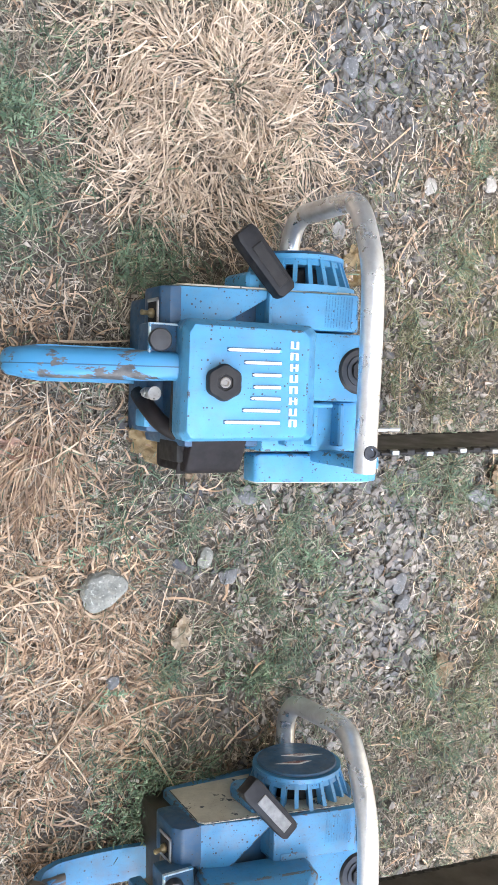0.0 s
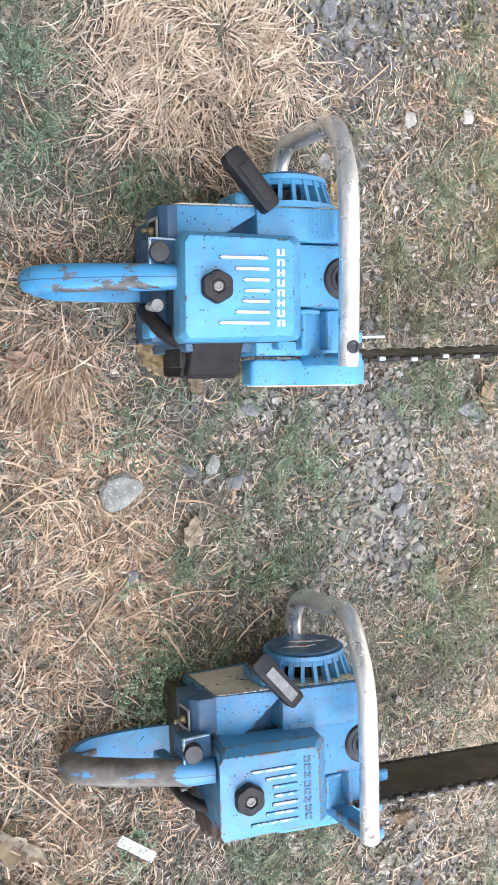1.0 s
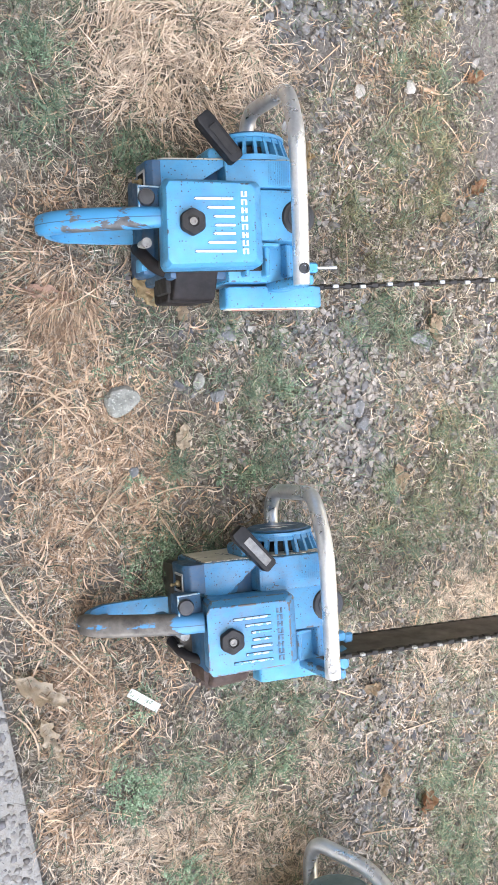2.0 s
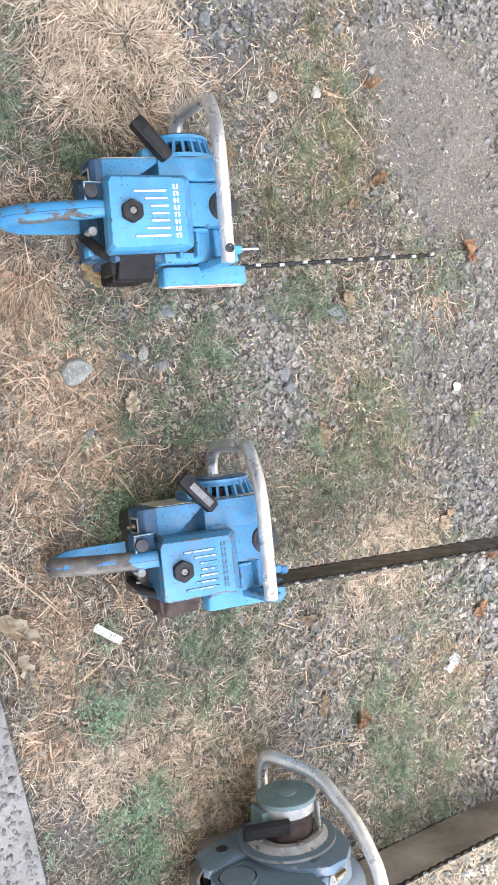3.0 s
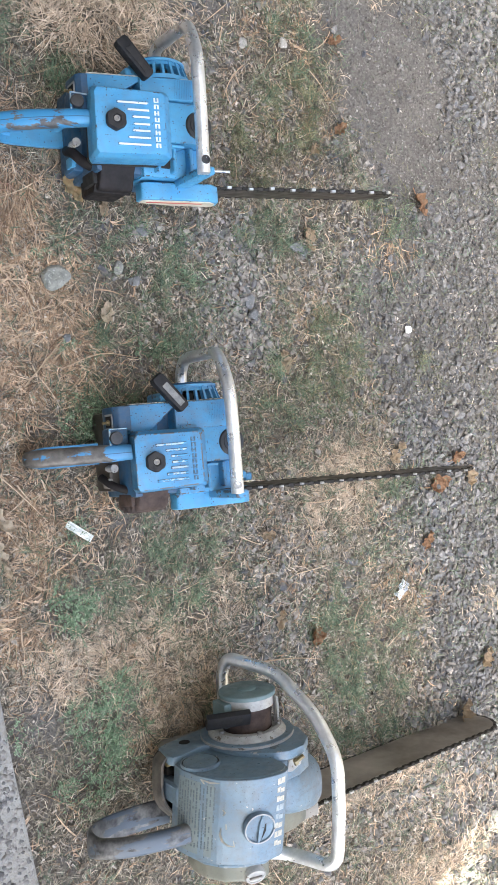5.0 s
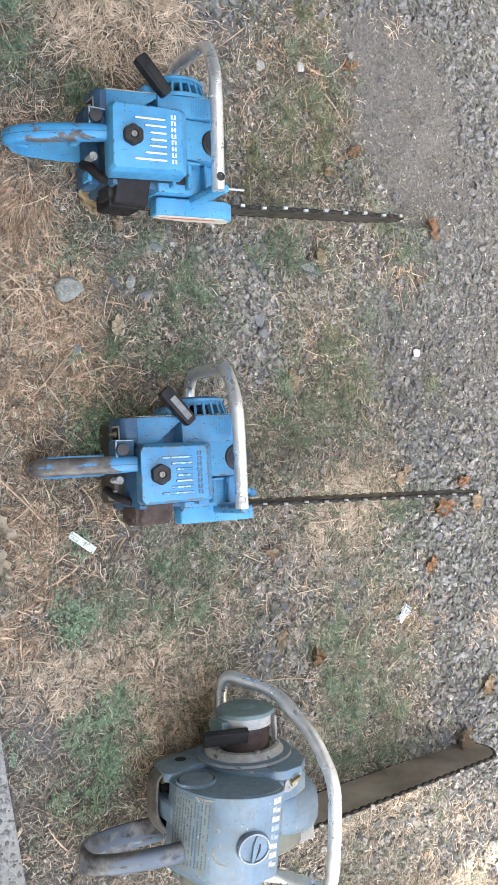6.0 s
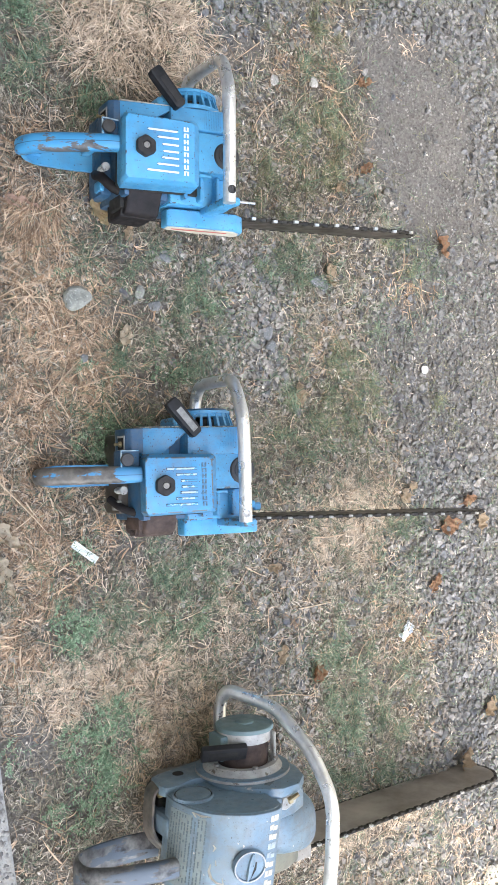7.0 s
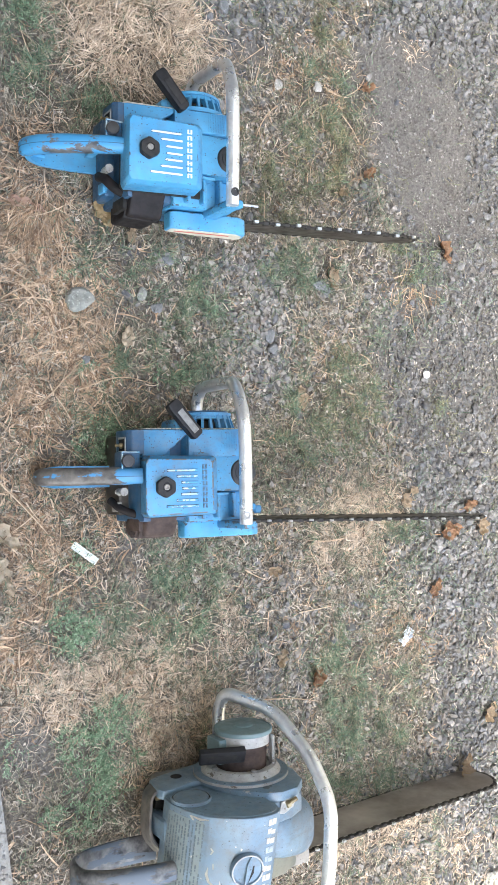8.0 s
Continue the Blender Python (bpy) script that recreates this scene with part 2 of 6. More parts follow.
def stone_mat(name, a, b):
    m = Mat(name, 0.85, spec=0.3)
    c = m.mix(m.ramp(m.noise(60, 6, 0.7), [(0.35, 0.0), (0.7, 1.0)]), a, b)
    c = m.mix(m.ramp(m.noise(320, 3, 0.6), [(0.58, 0.0), (0.66, 0.7)]), c, tuple(min(0.85, 1.7 * k) for k in b))
    c = m.mix(m.ramp(m.noise(410, 3, 0.6), [(0.60, 0.0), (0.68, 0.7)]), c, tuple(0.4 * k for k in a))
    m.color(c)
    m.bump(m.noise(180, 5), 0.6, 0.0015)
    return m.m


M["stone_grey"] = stone_mat("grey_fieldstone", (0.17, 0.175, 0.158), (0.30, 0.30, 0.272))
M["stone_pale"] = stone_mat("pale_pebble", (0.30, 0.285, 0.26), (0.42, 0.40, 0.37))
M["stone_white"] = stone_mat("white_quartz", (0.72, 0.72, 0.70), (0.82, 0.82, 0.80))
M["stone_slate"] = stone_mat("blue_grey_slate", (0.12, 0.125, 0.13), (0.21, 0.212, 0.215))


def concrete_mat():
    m = Mat("exposed_aggregate_concrete", 0.9, spec=0.2)
    base = m.mix(m.ramp(m.noise(9, 6), [(0.35, 0.0), (0.7, 1.0)]), (0.27, 0.262, 0.246), (0.37, 0.36, 0.34))
    d = m.voronoi(75, "Distance")
    peb = m.ramp(d, [(0.25, 1.0), (0.36, 0.0)])
    base = m.mix(m.math("MULTIPLY", peb, 0.7), base, (0.24, 0.23, 0.22))
    base = m.mix(m.ramp(m.noise(300, 3), [(0.4, 0.4), (0.6, 0.0)]), base, (0.25, 0.22, 0.18))
    base = m.mix(m.ramp(m.noise(160, 4, 0.7), [(0.62, 0.0), (0.68, 0.6)]), base, (0.12, 0.115, 0.105))
    m.color(base)
    m.bump(m.noise(160, 5, 0.7), 0.9, 0.003)
    return m.m


M["concrete"] = concrete_mat()
# surfaces of the unseen walls and fences added to shape the light
M["grey_wall"] = plain("unseen_dark_wall", (0.085, 0.080, 0.072), (0.135, 0.127, 0.115), 0.9, scale=5, fine=60)
M["fence"] = plain("unseen_brown_fence", (0.10, 0.085, 0.065), (0.17, 0.145, 0.115), 0.9, scale=12, fine=90)
M["wall"] = plain("unseen_pale_wall", (0.47, 0.455, 0.425), (0.54, 0.52, 0.485), 0.85, scale=6, fine=80)

# ---- mesh helpers ----


def part(name, bm, material, parent=None, label="", origin=(0, 0, 0), sharp=32, share=None):
    """Links a bmesh as one smooth-shaded mesh object, moved so that origin becomes its parent's zero."""
    if share is None:
        bmesh.ops.recalc_face_normals(bm, faces=bm.faces)
        me = bpy.data.meshes.new(name)
        bm.transform(Matrix.Translation(-Vector(origin)))
        bm.to_mesh(me)
        bm.free()
        me.polygons.foreach_set("use_smooth", [True] * len(me.polygons))
        me.set_sharp_from_angle(angle=radians(sharp))
        me.materials.append(material)
    else:
        me = share
    ob = new(name, me)
    if parent is not None:
        ob.parent = parent
    if label:
        tagged(ob, label=label)
    return ob


def bevel(bm, w, seg=2):
    if w > 0:
        rim = bm.faces.layers.float.new("rim")
        got = bmesh.ops.bevel(bm, geom=list(bm.edges), offset=w, segments=seg, affect="EDGES", profile=0.6, clamp_overlap=True)
        for f in got["faces"]:
            f[rim] = 1.0
    return bm


def box(lo, hi, w=0.002, seg=2, bm=None, m=None, taper=0.0):
    """A bevelled block between two corners; taper pulls its top in."""
    b = bmesh.new()
    bmesh.ops.create_cube(b, size=1)
    c, s = (Vector(lo) + Vector(hi)) / 2, Vector(hi) - Vector(lo)
    for v in b.verts:
        k = 1 - taper if v.co.z > 0 else 1
        v.co = Vector((c.x + v.co.x * s.x * k, c.y + v.co.y * s.y * k, c.z + v.co.z * s.z))
    bevel(b, w, seg)
    if m is not None:
        b.transform(m)
    return joined(bm, b)


def joined(bm, b):
    if bm is None:
        return b
    me = bpy.data.meshes.new("tmp")
    b.to_mesh(me)
    b.free()
    bm.from_mesh(me)
    bpy.data.meshes.remove(me)
    return bm


def prism(profile, y0, y1, w=0.003, seg=2, bm=None, shrink=(1.0, 1.0)):
    """An x-z outline pushed through from y0 to y1 with rounded edges."""
    b = bmesh.new()
    cx = sum(p[0] for p in profile) / len(profile)
    cz = sum(p[1] for p in profile) / len(profile)
    rings = []
    for y, k in ((y0, shrink[0]), (y1, shrink[1])):
        rings.append([b.verts.new((cx + (x - cx) * k, y, cz + (z - cz) * k)) for x, z in profile])
    n = len(profile)
    b.faces.new(rings[0])
    b.faces.new(rings[1][::-1])
    for i in range(n):
        b.faces.new((rings[0][i], rings[0][(i + 1) % n], rings[1][(i + 1) % n], rings[1][i]))
    bmesh.ops.recalc_face_normals(b, faces=b.faces)
    bevel(b, w, seg)
    return joined(bm, b)


def slab(outline, z0, z1, w=0.002, seg=2, bm=None, m=None):
    """An x-y outline pushed up from z0 to z1."""
    b = prism([(x, y) for x, y in outline], z0, z1, w, seg)
    b.transform(Matrix(((1, 0, 0, 0), (0, 0, 1, 0), (0, 1, 0, 0), (0, 0, 0, 1))))
    if m is not None:
        b.transform(m)
    return joined(bm, b)


def lathe(profile, centre, axis, n=32, bm=None):
    """Spins (radius, height) pairs round an axis through centre."""
    b = bmesh.new()
    q = Vector(axis).to_track_quat("Z", "Y").to_matrix().to_4x4()
    rings = []
    for r, h in profile:
        rings.append([b.verts.new((r * math.cos(2 * math.pi * k / n), r * math.sin(2 * math.pi * k / n), h)) for k in range(n)])
    for a, c in zip(rings, rings[1:]):
        for k in range(n):
            b.faces.new((a[k], a[(k + 1) % n], c[(k + 1) % n], c[k]))
    b.faces.new(rings[0][::-1])
    b.faces.new(rings[-1])
    b.transform(Matrix.Translation(centre) @ q)
    return joined(bm, b)


def rounded_path(pts, r=0.02, steps=6):
    """Replaces the corners of a polyline with arcs."""
    P = [Vector(p) for p in pts]
    out = [P[0]]
    for a, b, c in zip(P, P[1:], P[2:]):
        u, v = a - b, c - b
        k = min(r, u.length * 0.48, v.length * 0.48)
        p, q = b + u.normalized() * k, b + v.normalized() * k
        for i in range(steps + 1):
            t = i / steps
            out.append(p * (1 - t) ** 2 + b * 2 * t * (1 - t) + q * t * t)
    out.append(P[-1])
    return out


def sweep(pts, section, bm=None, up=(0, 0, 1), cap=True):
    """Sweeps a closed (a, b) section along points; section may be a function of the way 0..1."""
    b = bmesh.new()
    rings = []
    n = len(pts)
    last = Vector(up)
    for i, p in enumerate(pts):
        d = (pts[min(i + 1, n - 1)] - pts[max(i - 1, 0)]).normalized()
        side = d.cross(last)
        if side.length < 1e-4:
            side = d.orthogonal()
        side.normalize()
        top = side.cross(d).normalized()
        last = top
        sec = section(i / (n - 1)) if callable(section) else section
        rings.append([b.verts.new(p + side * u + top * v) for u, v in sec])
    m = len(rings[0])
    for r0, r1 in zip(rings, rings[1:]):
        for k in range(m):
            b.faces.new((r0[k], r0[(k + 1) % m], r1[(k + 1) % m], r1[k]))
    if cap:
        b.faces.new(rings[0][::-1])
        b.faces.new(rings[-1])
    return joined(bm, b)


def circle(r, n=18, ry=None):
    return [(r * math.cos(2 * math.pi * k / n), (ry or r) * math.sin(2 * math.pi * k / n)) for k in range(n)]


def ring(r, hole, h, centre, axis, n=28, bm=None):
    """A flat ring with a hole."""
    b = bmesh.new()
    q = Vector(axis).to_track_quat("Z", "Y").to_matrix().to_4x4()
    loops = []
    for rr, z in ((hole, 0), (r, 0), (r, h), (hole, h)):
        loops.append([b.verts.new((rr * math.cos(2 * math.pi * k / n), rr * math.sin(2 * math.pi * k / n), z)) for k in range(n)])
    for a, c in zip(loops, loops[1:] + loops[:1]):
        for k in range(n):
            b.faces.new((a[k], a[(k + 1) % n], c[(k + 1) % n], c[k]))
    b.transform(Matrix.Translation(centre) @ q)
    return joined(bm, b)


def thing(name, at, label, category, group="", rz=0.0):
    ob = new(name)
    ob.empty_display_size = 0.05
    ob.matrix_world = pose(*at, 0, 0, rz)
    return tagged(ob, label, category, group)


def plane_map(p, u, v):
    """A matrix whose x runs along u, y along v, from p."""
    x, y = Vector(u).normalized(), Vector(v).normalized()
    z = x.cross(y).normalized()
    y = z.cross(x)
    return Matrix.Translation(p) @ Matrix((x, y, z)).transposed().to_4x4()


def bars(m, w, h, rows, rng, t=0.0002, fill=0.62):
    """Rows of little bars in place of small print, in the x-y plane of m from 0,0 to w,h."""
    b = bmesh.new()
    for r in range(rows):
        y = h * (r + 0.5) / rows
        x = 0.0
        while x < w * 0.97:
            n = min(rng.uniform(0.06, 0.2) * w, w - x)
            hh = h / rows * fill / 2
            box((x, y - hh, 0), (x + n, y + hh, t), 0, bm=b)
            x += n + 0.03 * w
    b.transform(m)
    return b

# ---- ground ----
X0, X1, Y0, Y1 = -0.1, 1.75, -1.85, 0.85
RNG = np.random.default_rng(7)


def value_noise(x, y, scale, seed):
    """Smooth 0..1 noise on arrays."""
    g = np.random.default_rng(seed).random((256, 256))
    u, v = np.asarray(x) * scale, np.asarray(y) * scale
    i, j = np.floor(u).astype(int), np.floor(v).astype(int)
    a, b = u - i, v - j
    a, b = a * a * (3 - 2 * a), b * b * (3 - 2 * b)
    q = lambda m, n: g[m % 256, n % 256]
    return (q(i, j) * (1 - a) + q(i + 1, j) * a) * (1 - b) + (q(i, j + 1) * (1 - a) + q(i + 1, j + 1) * a) * b


def height(x, y):
    """The lie of the ground: gentle hummocks of some millimetres."""
    return 0.014 * (value_noise(x, y, 7, 1) - 0.5) + 0.008 * (value_noise(x, y, 21, 2) - 0.5) + 0.004 * (value_noise(x, y, 70, 3) - 0.5)


def edge_x(y):
    """Where the concrete strip ends."""
    return 0.116 - 0.135 * (np.asarray(y) + 0.49)


def zones(x, y, table):
    """Sum of soft elliptical patches (x, y, rx, ry, weight)."""
    out = np.zeros_like(x)
    for cx, cy, rx, ry, w in table:
        out += w * np.exp(-(((x - cx) / rx) ** 2 + ((y - cy) / ry) ** 2))
    return out


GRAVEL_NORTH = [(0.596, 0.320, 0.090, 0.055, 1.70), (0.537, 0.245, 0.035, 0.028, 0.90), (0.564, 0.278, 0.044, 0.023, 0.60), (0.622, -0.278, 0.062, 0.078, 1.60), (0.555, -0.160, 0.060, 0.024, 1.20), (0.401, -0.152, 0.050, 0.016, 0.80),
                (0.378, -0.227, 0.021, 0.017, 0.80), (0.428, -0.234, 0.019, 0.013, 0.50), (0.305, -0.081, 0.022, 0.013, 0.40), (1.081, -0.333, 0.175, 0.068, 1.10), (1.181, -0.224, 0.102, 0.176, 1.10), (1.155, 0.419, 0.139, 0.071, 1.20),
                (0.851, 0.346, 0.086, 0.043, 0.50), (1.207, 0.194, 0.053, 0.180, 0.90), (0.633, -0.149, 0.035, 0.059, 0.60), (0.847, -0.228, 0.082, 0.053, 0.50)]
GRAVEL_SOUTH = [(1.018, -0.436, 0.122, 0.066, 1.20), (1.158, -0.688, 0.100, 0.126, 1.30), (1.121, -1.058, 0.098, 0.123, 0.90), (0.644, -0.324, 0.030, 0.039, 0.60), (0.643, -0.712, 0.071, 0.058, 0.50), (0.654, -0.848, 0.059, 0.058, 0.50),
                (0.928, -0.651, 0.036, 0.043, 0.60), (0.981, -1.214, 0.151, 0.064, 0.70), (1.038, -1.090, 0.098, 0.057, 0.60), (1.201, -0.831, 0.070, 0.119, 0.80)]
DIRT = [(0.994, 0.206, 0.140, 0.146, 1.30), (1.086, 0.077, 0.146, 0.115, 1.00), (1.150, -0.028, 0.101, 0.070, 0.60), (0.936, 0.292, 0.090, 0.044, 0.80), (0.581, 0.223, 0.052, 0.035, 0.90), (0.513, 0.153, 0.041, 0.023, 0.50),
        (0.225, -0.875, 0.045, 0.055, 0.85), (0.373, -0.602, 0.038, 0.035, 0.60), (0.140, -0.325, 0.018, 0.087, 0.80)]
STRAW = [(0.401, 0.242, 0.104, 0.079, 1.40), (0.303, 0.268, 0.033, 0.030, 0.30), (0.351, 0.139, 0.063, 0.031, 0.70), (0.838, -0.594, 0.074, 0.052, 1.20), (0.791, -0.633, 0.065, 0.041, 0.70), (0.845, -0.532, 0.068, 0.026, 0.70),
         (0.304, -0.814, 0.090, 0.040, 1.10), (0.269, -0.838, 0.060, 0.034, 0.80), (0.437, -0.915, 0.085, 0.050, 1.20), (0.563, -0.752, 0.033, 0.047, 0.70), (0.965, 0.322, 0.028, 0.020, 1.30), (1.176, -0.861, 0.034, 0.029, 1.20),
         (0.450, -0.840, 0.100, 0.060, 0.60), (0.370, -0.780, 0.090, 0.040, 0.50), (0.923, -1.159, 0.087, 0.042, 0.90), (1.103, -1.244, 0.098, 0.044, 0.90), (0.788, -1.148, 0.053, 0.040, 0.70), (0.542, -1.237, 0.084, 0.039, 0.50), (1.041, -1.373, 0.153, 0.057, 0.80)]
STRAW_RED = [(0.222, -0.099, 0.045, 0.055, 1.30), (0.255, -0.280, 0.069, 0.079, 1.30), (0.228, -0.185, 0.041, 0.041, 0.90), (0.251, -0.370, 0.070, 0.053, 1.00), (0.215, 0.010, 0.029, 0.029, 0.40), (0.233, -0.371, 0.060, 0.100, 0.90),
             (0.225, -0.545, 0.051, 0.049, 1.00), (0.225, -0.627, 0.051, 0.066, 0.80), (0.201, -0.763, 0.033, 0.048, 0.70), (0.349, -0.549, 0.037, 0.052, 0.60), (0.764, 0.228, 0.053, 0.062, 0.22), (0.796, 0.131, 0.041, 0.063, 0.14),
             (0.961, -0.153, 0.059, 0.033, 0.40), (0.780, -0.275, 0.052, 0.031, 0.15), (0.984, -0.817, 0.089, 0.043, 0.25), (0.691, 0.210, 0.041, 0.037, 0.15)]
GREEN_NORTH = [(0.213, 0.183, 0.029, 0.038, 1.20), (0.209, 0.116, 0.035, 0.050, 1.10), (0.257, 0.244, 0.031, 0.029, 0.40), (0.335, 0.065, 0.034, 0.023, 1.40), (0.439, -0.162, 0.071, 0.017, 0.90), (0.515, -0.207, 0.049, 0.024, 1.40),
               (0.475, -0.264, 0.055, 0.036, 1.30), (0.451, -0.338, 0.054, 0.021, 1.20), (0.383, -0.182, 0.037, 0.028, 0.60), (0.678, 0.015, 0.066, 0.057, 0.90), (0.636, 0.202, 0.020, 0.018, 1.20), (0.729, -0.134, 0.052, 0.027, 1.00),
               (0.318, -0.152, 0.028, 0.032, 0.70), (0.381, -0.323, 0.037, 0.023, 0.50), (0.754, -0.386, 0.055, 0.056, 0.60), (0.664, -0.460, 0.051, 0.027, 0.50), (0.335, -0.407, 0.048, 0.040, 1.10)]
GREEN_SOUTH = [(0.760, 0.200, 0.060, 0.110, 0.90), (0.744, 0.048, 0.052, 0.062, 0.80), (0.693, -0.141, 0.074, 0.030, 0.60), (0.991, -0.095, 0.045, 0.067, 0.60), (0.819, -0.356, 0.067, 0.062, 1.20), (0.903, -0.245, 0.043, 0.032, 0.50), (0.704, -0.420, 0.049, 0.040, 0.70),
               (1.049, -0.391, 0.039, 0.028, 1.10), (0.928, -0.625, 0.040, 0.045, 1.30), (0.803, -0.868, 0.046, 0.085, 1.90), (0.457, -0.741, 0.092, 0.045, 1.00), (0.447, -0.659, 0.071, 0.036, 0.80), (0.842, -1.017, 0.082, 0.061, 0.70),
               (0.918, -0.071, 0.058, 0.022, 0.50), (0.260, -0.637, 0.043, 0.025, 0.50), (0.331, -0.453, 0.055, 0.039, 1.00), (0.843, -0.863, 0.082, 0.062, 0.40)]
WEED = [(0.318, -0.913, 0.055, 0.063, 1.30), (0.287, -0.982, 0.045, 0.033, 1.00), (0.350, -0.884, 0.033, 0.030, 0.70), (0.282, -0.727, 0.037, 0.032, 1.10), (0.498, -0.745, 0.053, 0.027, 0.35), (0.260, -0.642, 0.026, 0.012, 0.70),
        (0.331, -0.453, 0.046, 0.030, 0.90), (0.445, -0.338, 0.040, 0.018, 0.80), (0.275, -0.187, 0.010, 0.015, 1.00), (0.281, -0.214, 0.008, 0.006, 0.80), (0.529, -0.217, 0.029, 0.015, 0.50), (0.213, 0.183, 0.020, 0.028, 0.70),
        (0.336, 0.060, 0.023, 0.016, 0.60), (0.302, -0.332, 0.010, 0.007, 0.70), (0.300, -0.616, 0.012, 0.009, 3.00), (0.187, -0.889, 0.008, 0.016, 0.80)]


def east(x, y):
    """How far the worn grass has given way to open gravel, 0..1, along a ragged line."""
    line = 0.885 + 0.15 * np.clip((-0.25 - y) / 0.7, 0, 1) + 0.10 * (value_noise(x, y, 13, 15) - 0.5) + 0.05 * (value_noise(x, y, 37, 16) - 0.5)
    return np.clip((x - line) / 0.07 + 0.5, 0, 1)


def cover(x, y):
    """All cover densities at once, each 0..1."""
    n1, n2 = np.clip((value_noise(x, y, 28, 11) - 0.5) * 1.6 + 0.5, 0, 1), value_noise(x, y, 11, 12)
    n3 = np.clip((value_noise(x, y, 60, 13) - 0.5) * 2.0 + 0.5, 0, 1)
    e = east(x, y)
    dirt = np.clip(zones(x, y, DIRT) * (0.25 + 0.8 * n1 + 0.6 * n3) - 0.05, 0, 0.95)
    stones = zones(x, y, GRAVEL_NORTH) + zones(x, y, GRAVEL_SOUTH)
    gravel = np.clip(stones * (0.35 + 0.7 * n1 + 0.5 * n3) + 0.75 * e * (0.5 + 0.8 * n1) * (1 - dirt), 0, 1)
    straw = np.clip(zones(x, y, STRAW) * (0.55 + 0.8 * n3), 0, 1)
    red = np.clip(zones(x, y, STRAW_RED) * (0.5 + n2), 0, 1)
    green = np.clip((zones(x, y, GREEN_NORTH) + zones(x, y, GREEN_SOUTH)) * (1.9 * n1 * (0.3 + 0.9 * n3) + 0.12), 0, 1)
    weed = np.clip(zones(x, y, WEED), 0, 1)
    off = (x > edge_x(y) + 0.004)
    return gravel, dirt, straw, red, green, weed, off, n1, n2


def scatter(n, weight):
    """About n spots, thinned by a weight from 0 to 1, fading out at the rim."""
    x, y = RNG.uniform(0.05, 1.55, n), RNG.uniform(-1.68, 0.64, n)
    rim = np.minimum.reduce([1.55 - x, y + 1.68, 0.64 - y]) / 0.12
    w = weight(x, y) * np.clip(rim, 0, 1)
    keep = RNG.random(n) < w
    return x[keep], y[keep]


def mesh_of(name, verts, faces, material, label, category, smooth=True):
    me = bpy.data.meshes.new(name)
    me.from_pydata(verts, [], faces)
    me.materials.append(material)
    if smooth:
        me.polygons.foreach_set("use_smooth", [True] * len(me.polygons))
    return tagged(new(name, me), label, category, kind="stuff")


def axis_steps(lo, hi, step, far):
    out = list(np.arange(lo, hi + step / 2, step))
    d = step
    while out[-1] < far:
        d *= 1.6
        out.append(out[-1] + d)
    d = step
    while out[0] > -far:
        d *= 1.6
        out.insert(0, out[0] - d)
    return np.array(out)


def build_ground():
    gx, gy = axis_steps(X0, X1, 0.0085, 400), axis_steps(Y0, Y1, 0.0085, 400)
    xx, yy = np.meshgrid(gx, gy, indexing="ij")
    zz = height(xx, yy)
    zz = np.where(xx < edge_x(yy) - 0.01, zz - 0.05, zz)
    v = np.stack([xx, yy, zz], -1).reshape(-1, 3)
    nx, ny = len(gx), len(gy)
    i = (np.arange(nx - 1)[:, None] * ny + np.arange(ny - 1)[None]).reshape(-1)
    f = np.stack([i, i + ny, i + ny + 1, i + 1], -1)
    me = bpy.data.meshes.new("ground")
    me.from_pydata(v.tolist(), [], f.tolist())
    me.polygons.foreach_set("use_smooth", [True] * len(me.polygons))
    bare = me.attributes.new("bare", "FLOAT", "POINT")
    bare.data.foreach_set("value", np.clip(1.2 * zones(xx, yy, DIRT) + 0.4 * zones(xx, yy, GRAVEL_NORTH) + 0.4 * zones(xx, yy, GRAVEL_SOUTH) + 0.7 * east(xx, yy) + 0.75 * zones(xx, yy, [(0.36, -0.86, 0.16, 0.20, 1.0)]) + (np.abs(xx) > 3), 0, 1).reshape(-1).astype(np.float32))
    me.materials.append(M["soil"])
    tagged(new("ground", me), "dry gritty soil under patchy grass and gravel", "ground", kind="structure")


build_ground()


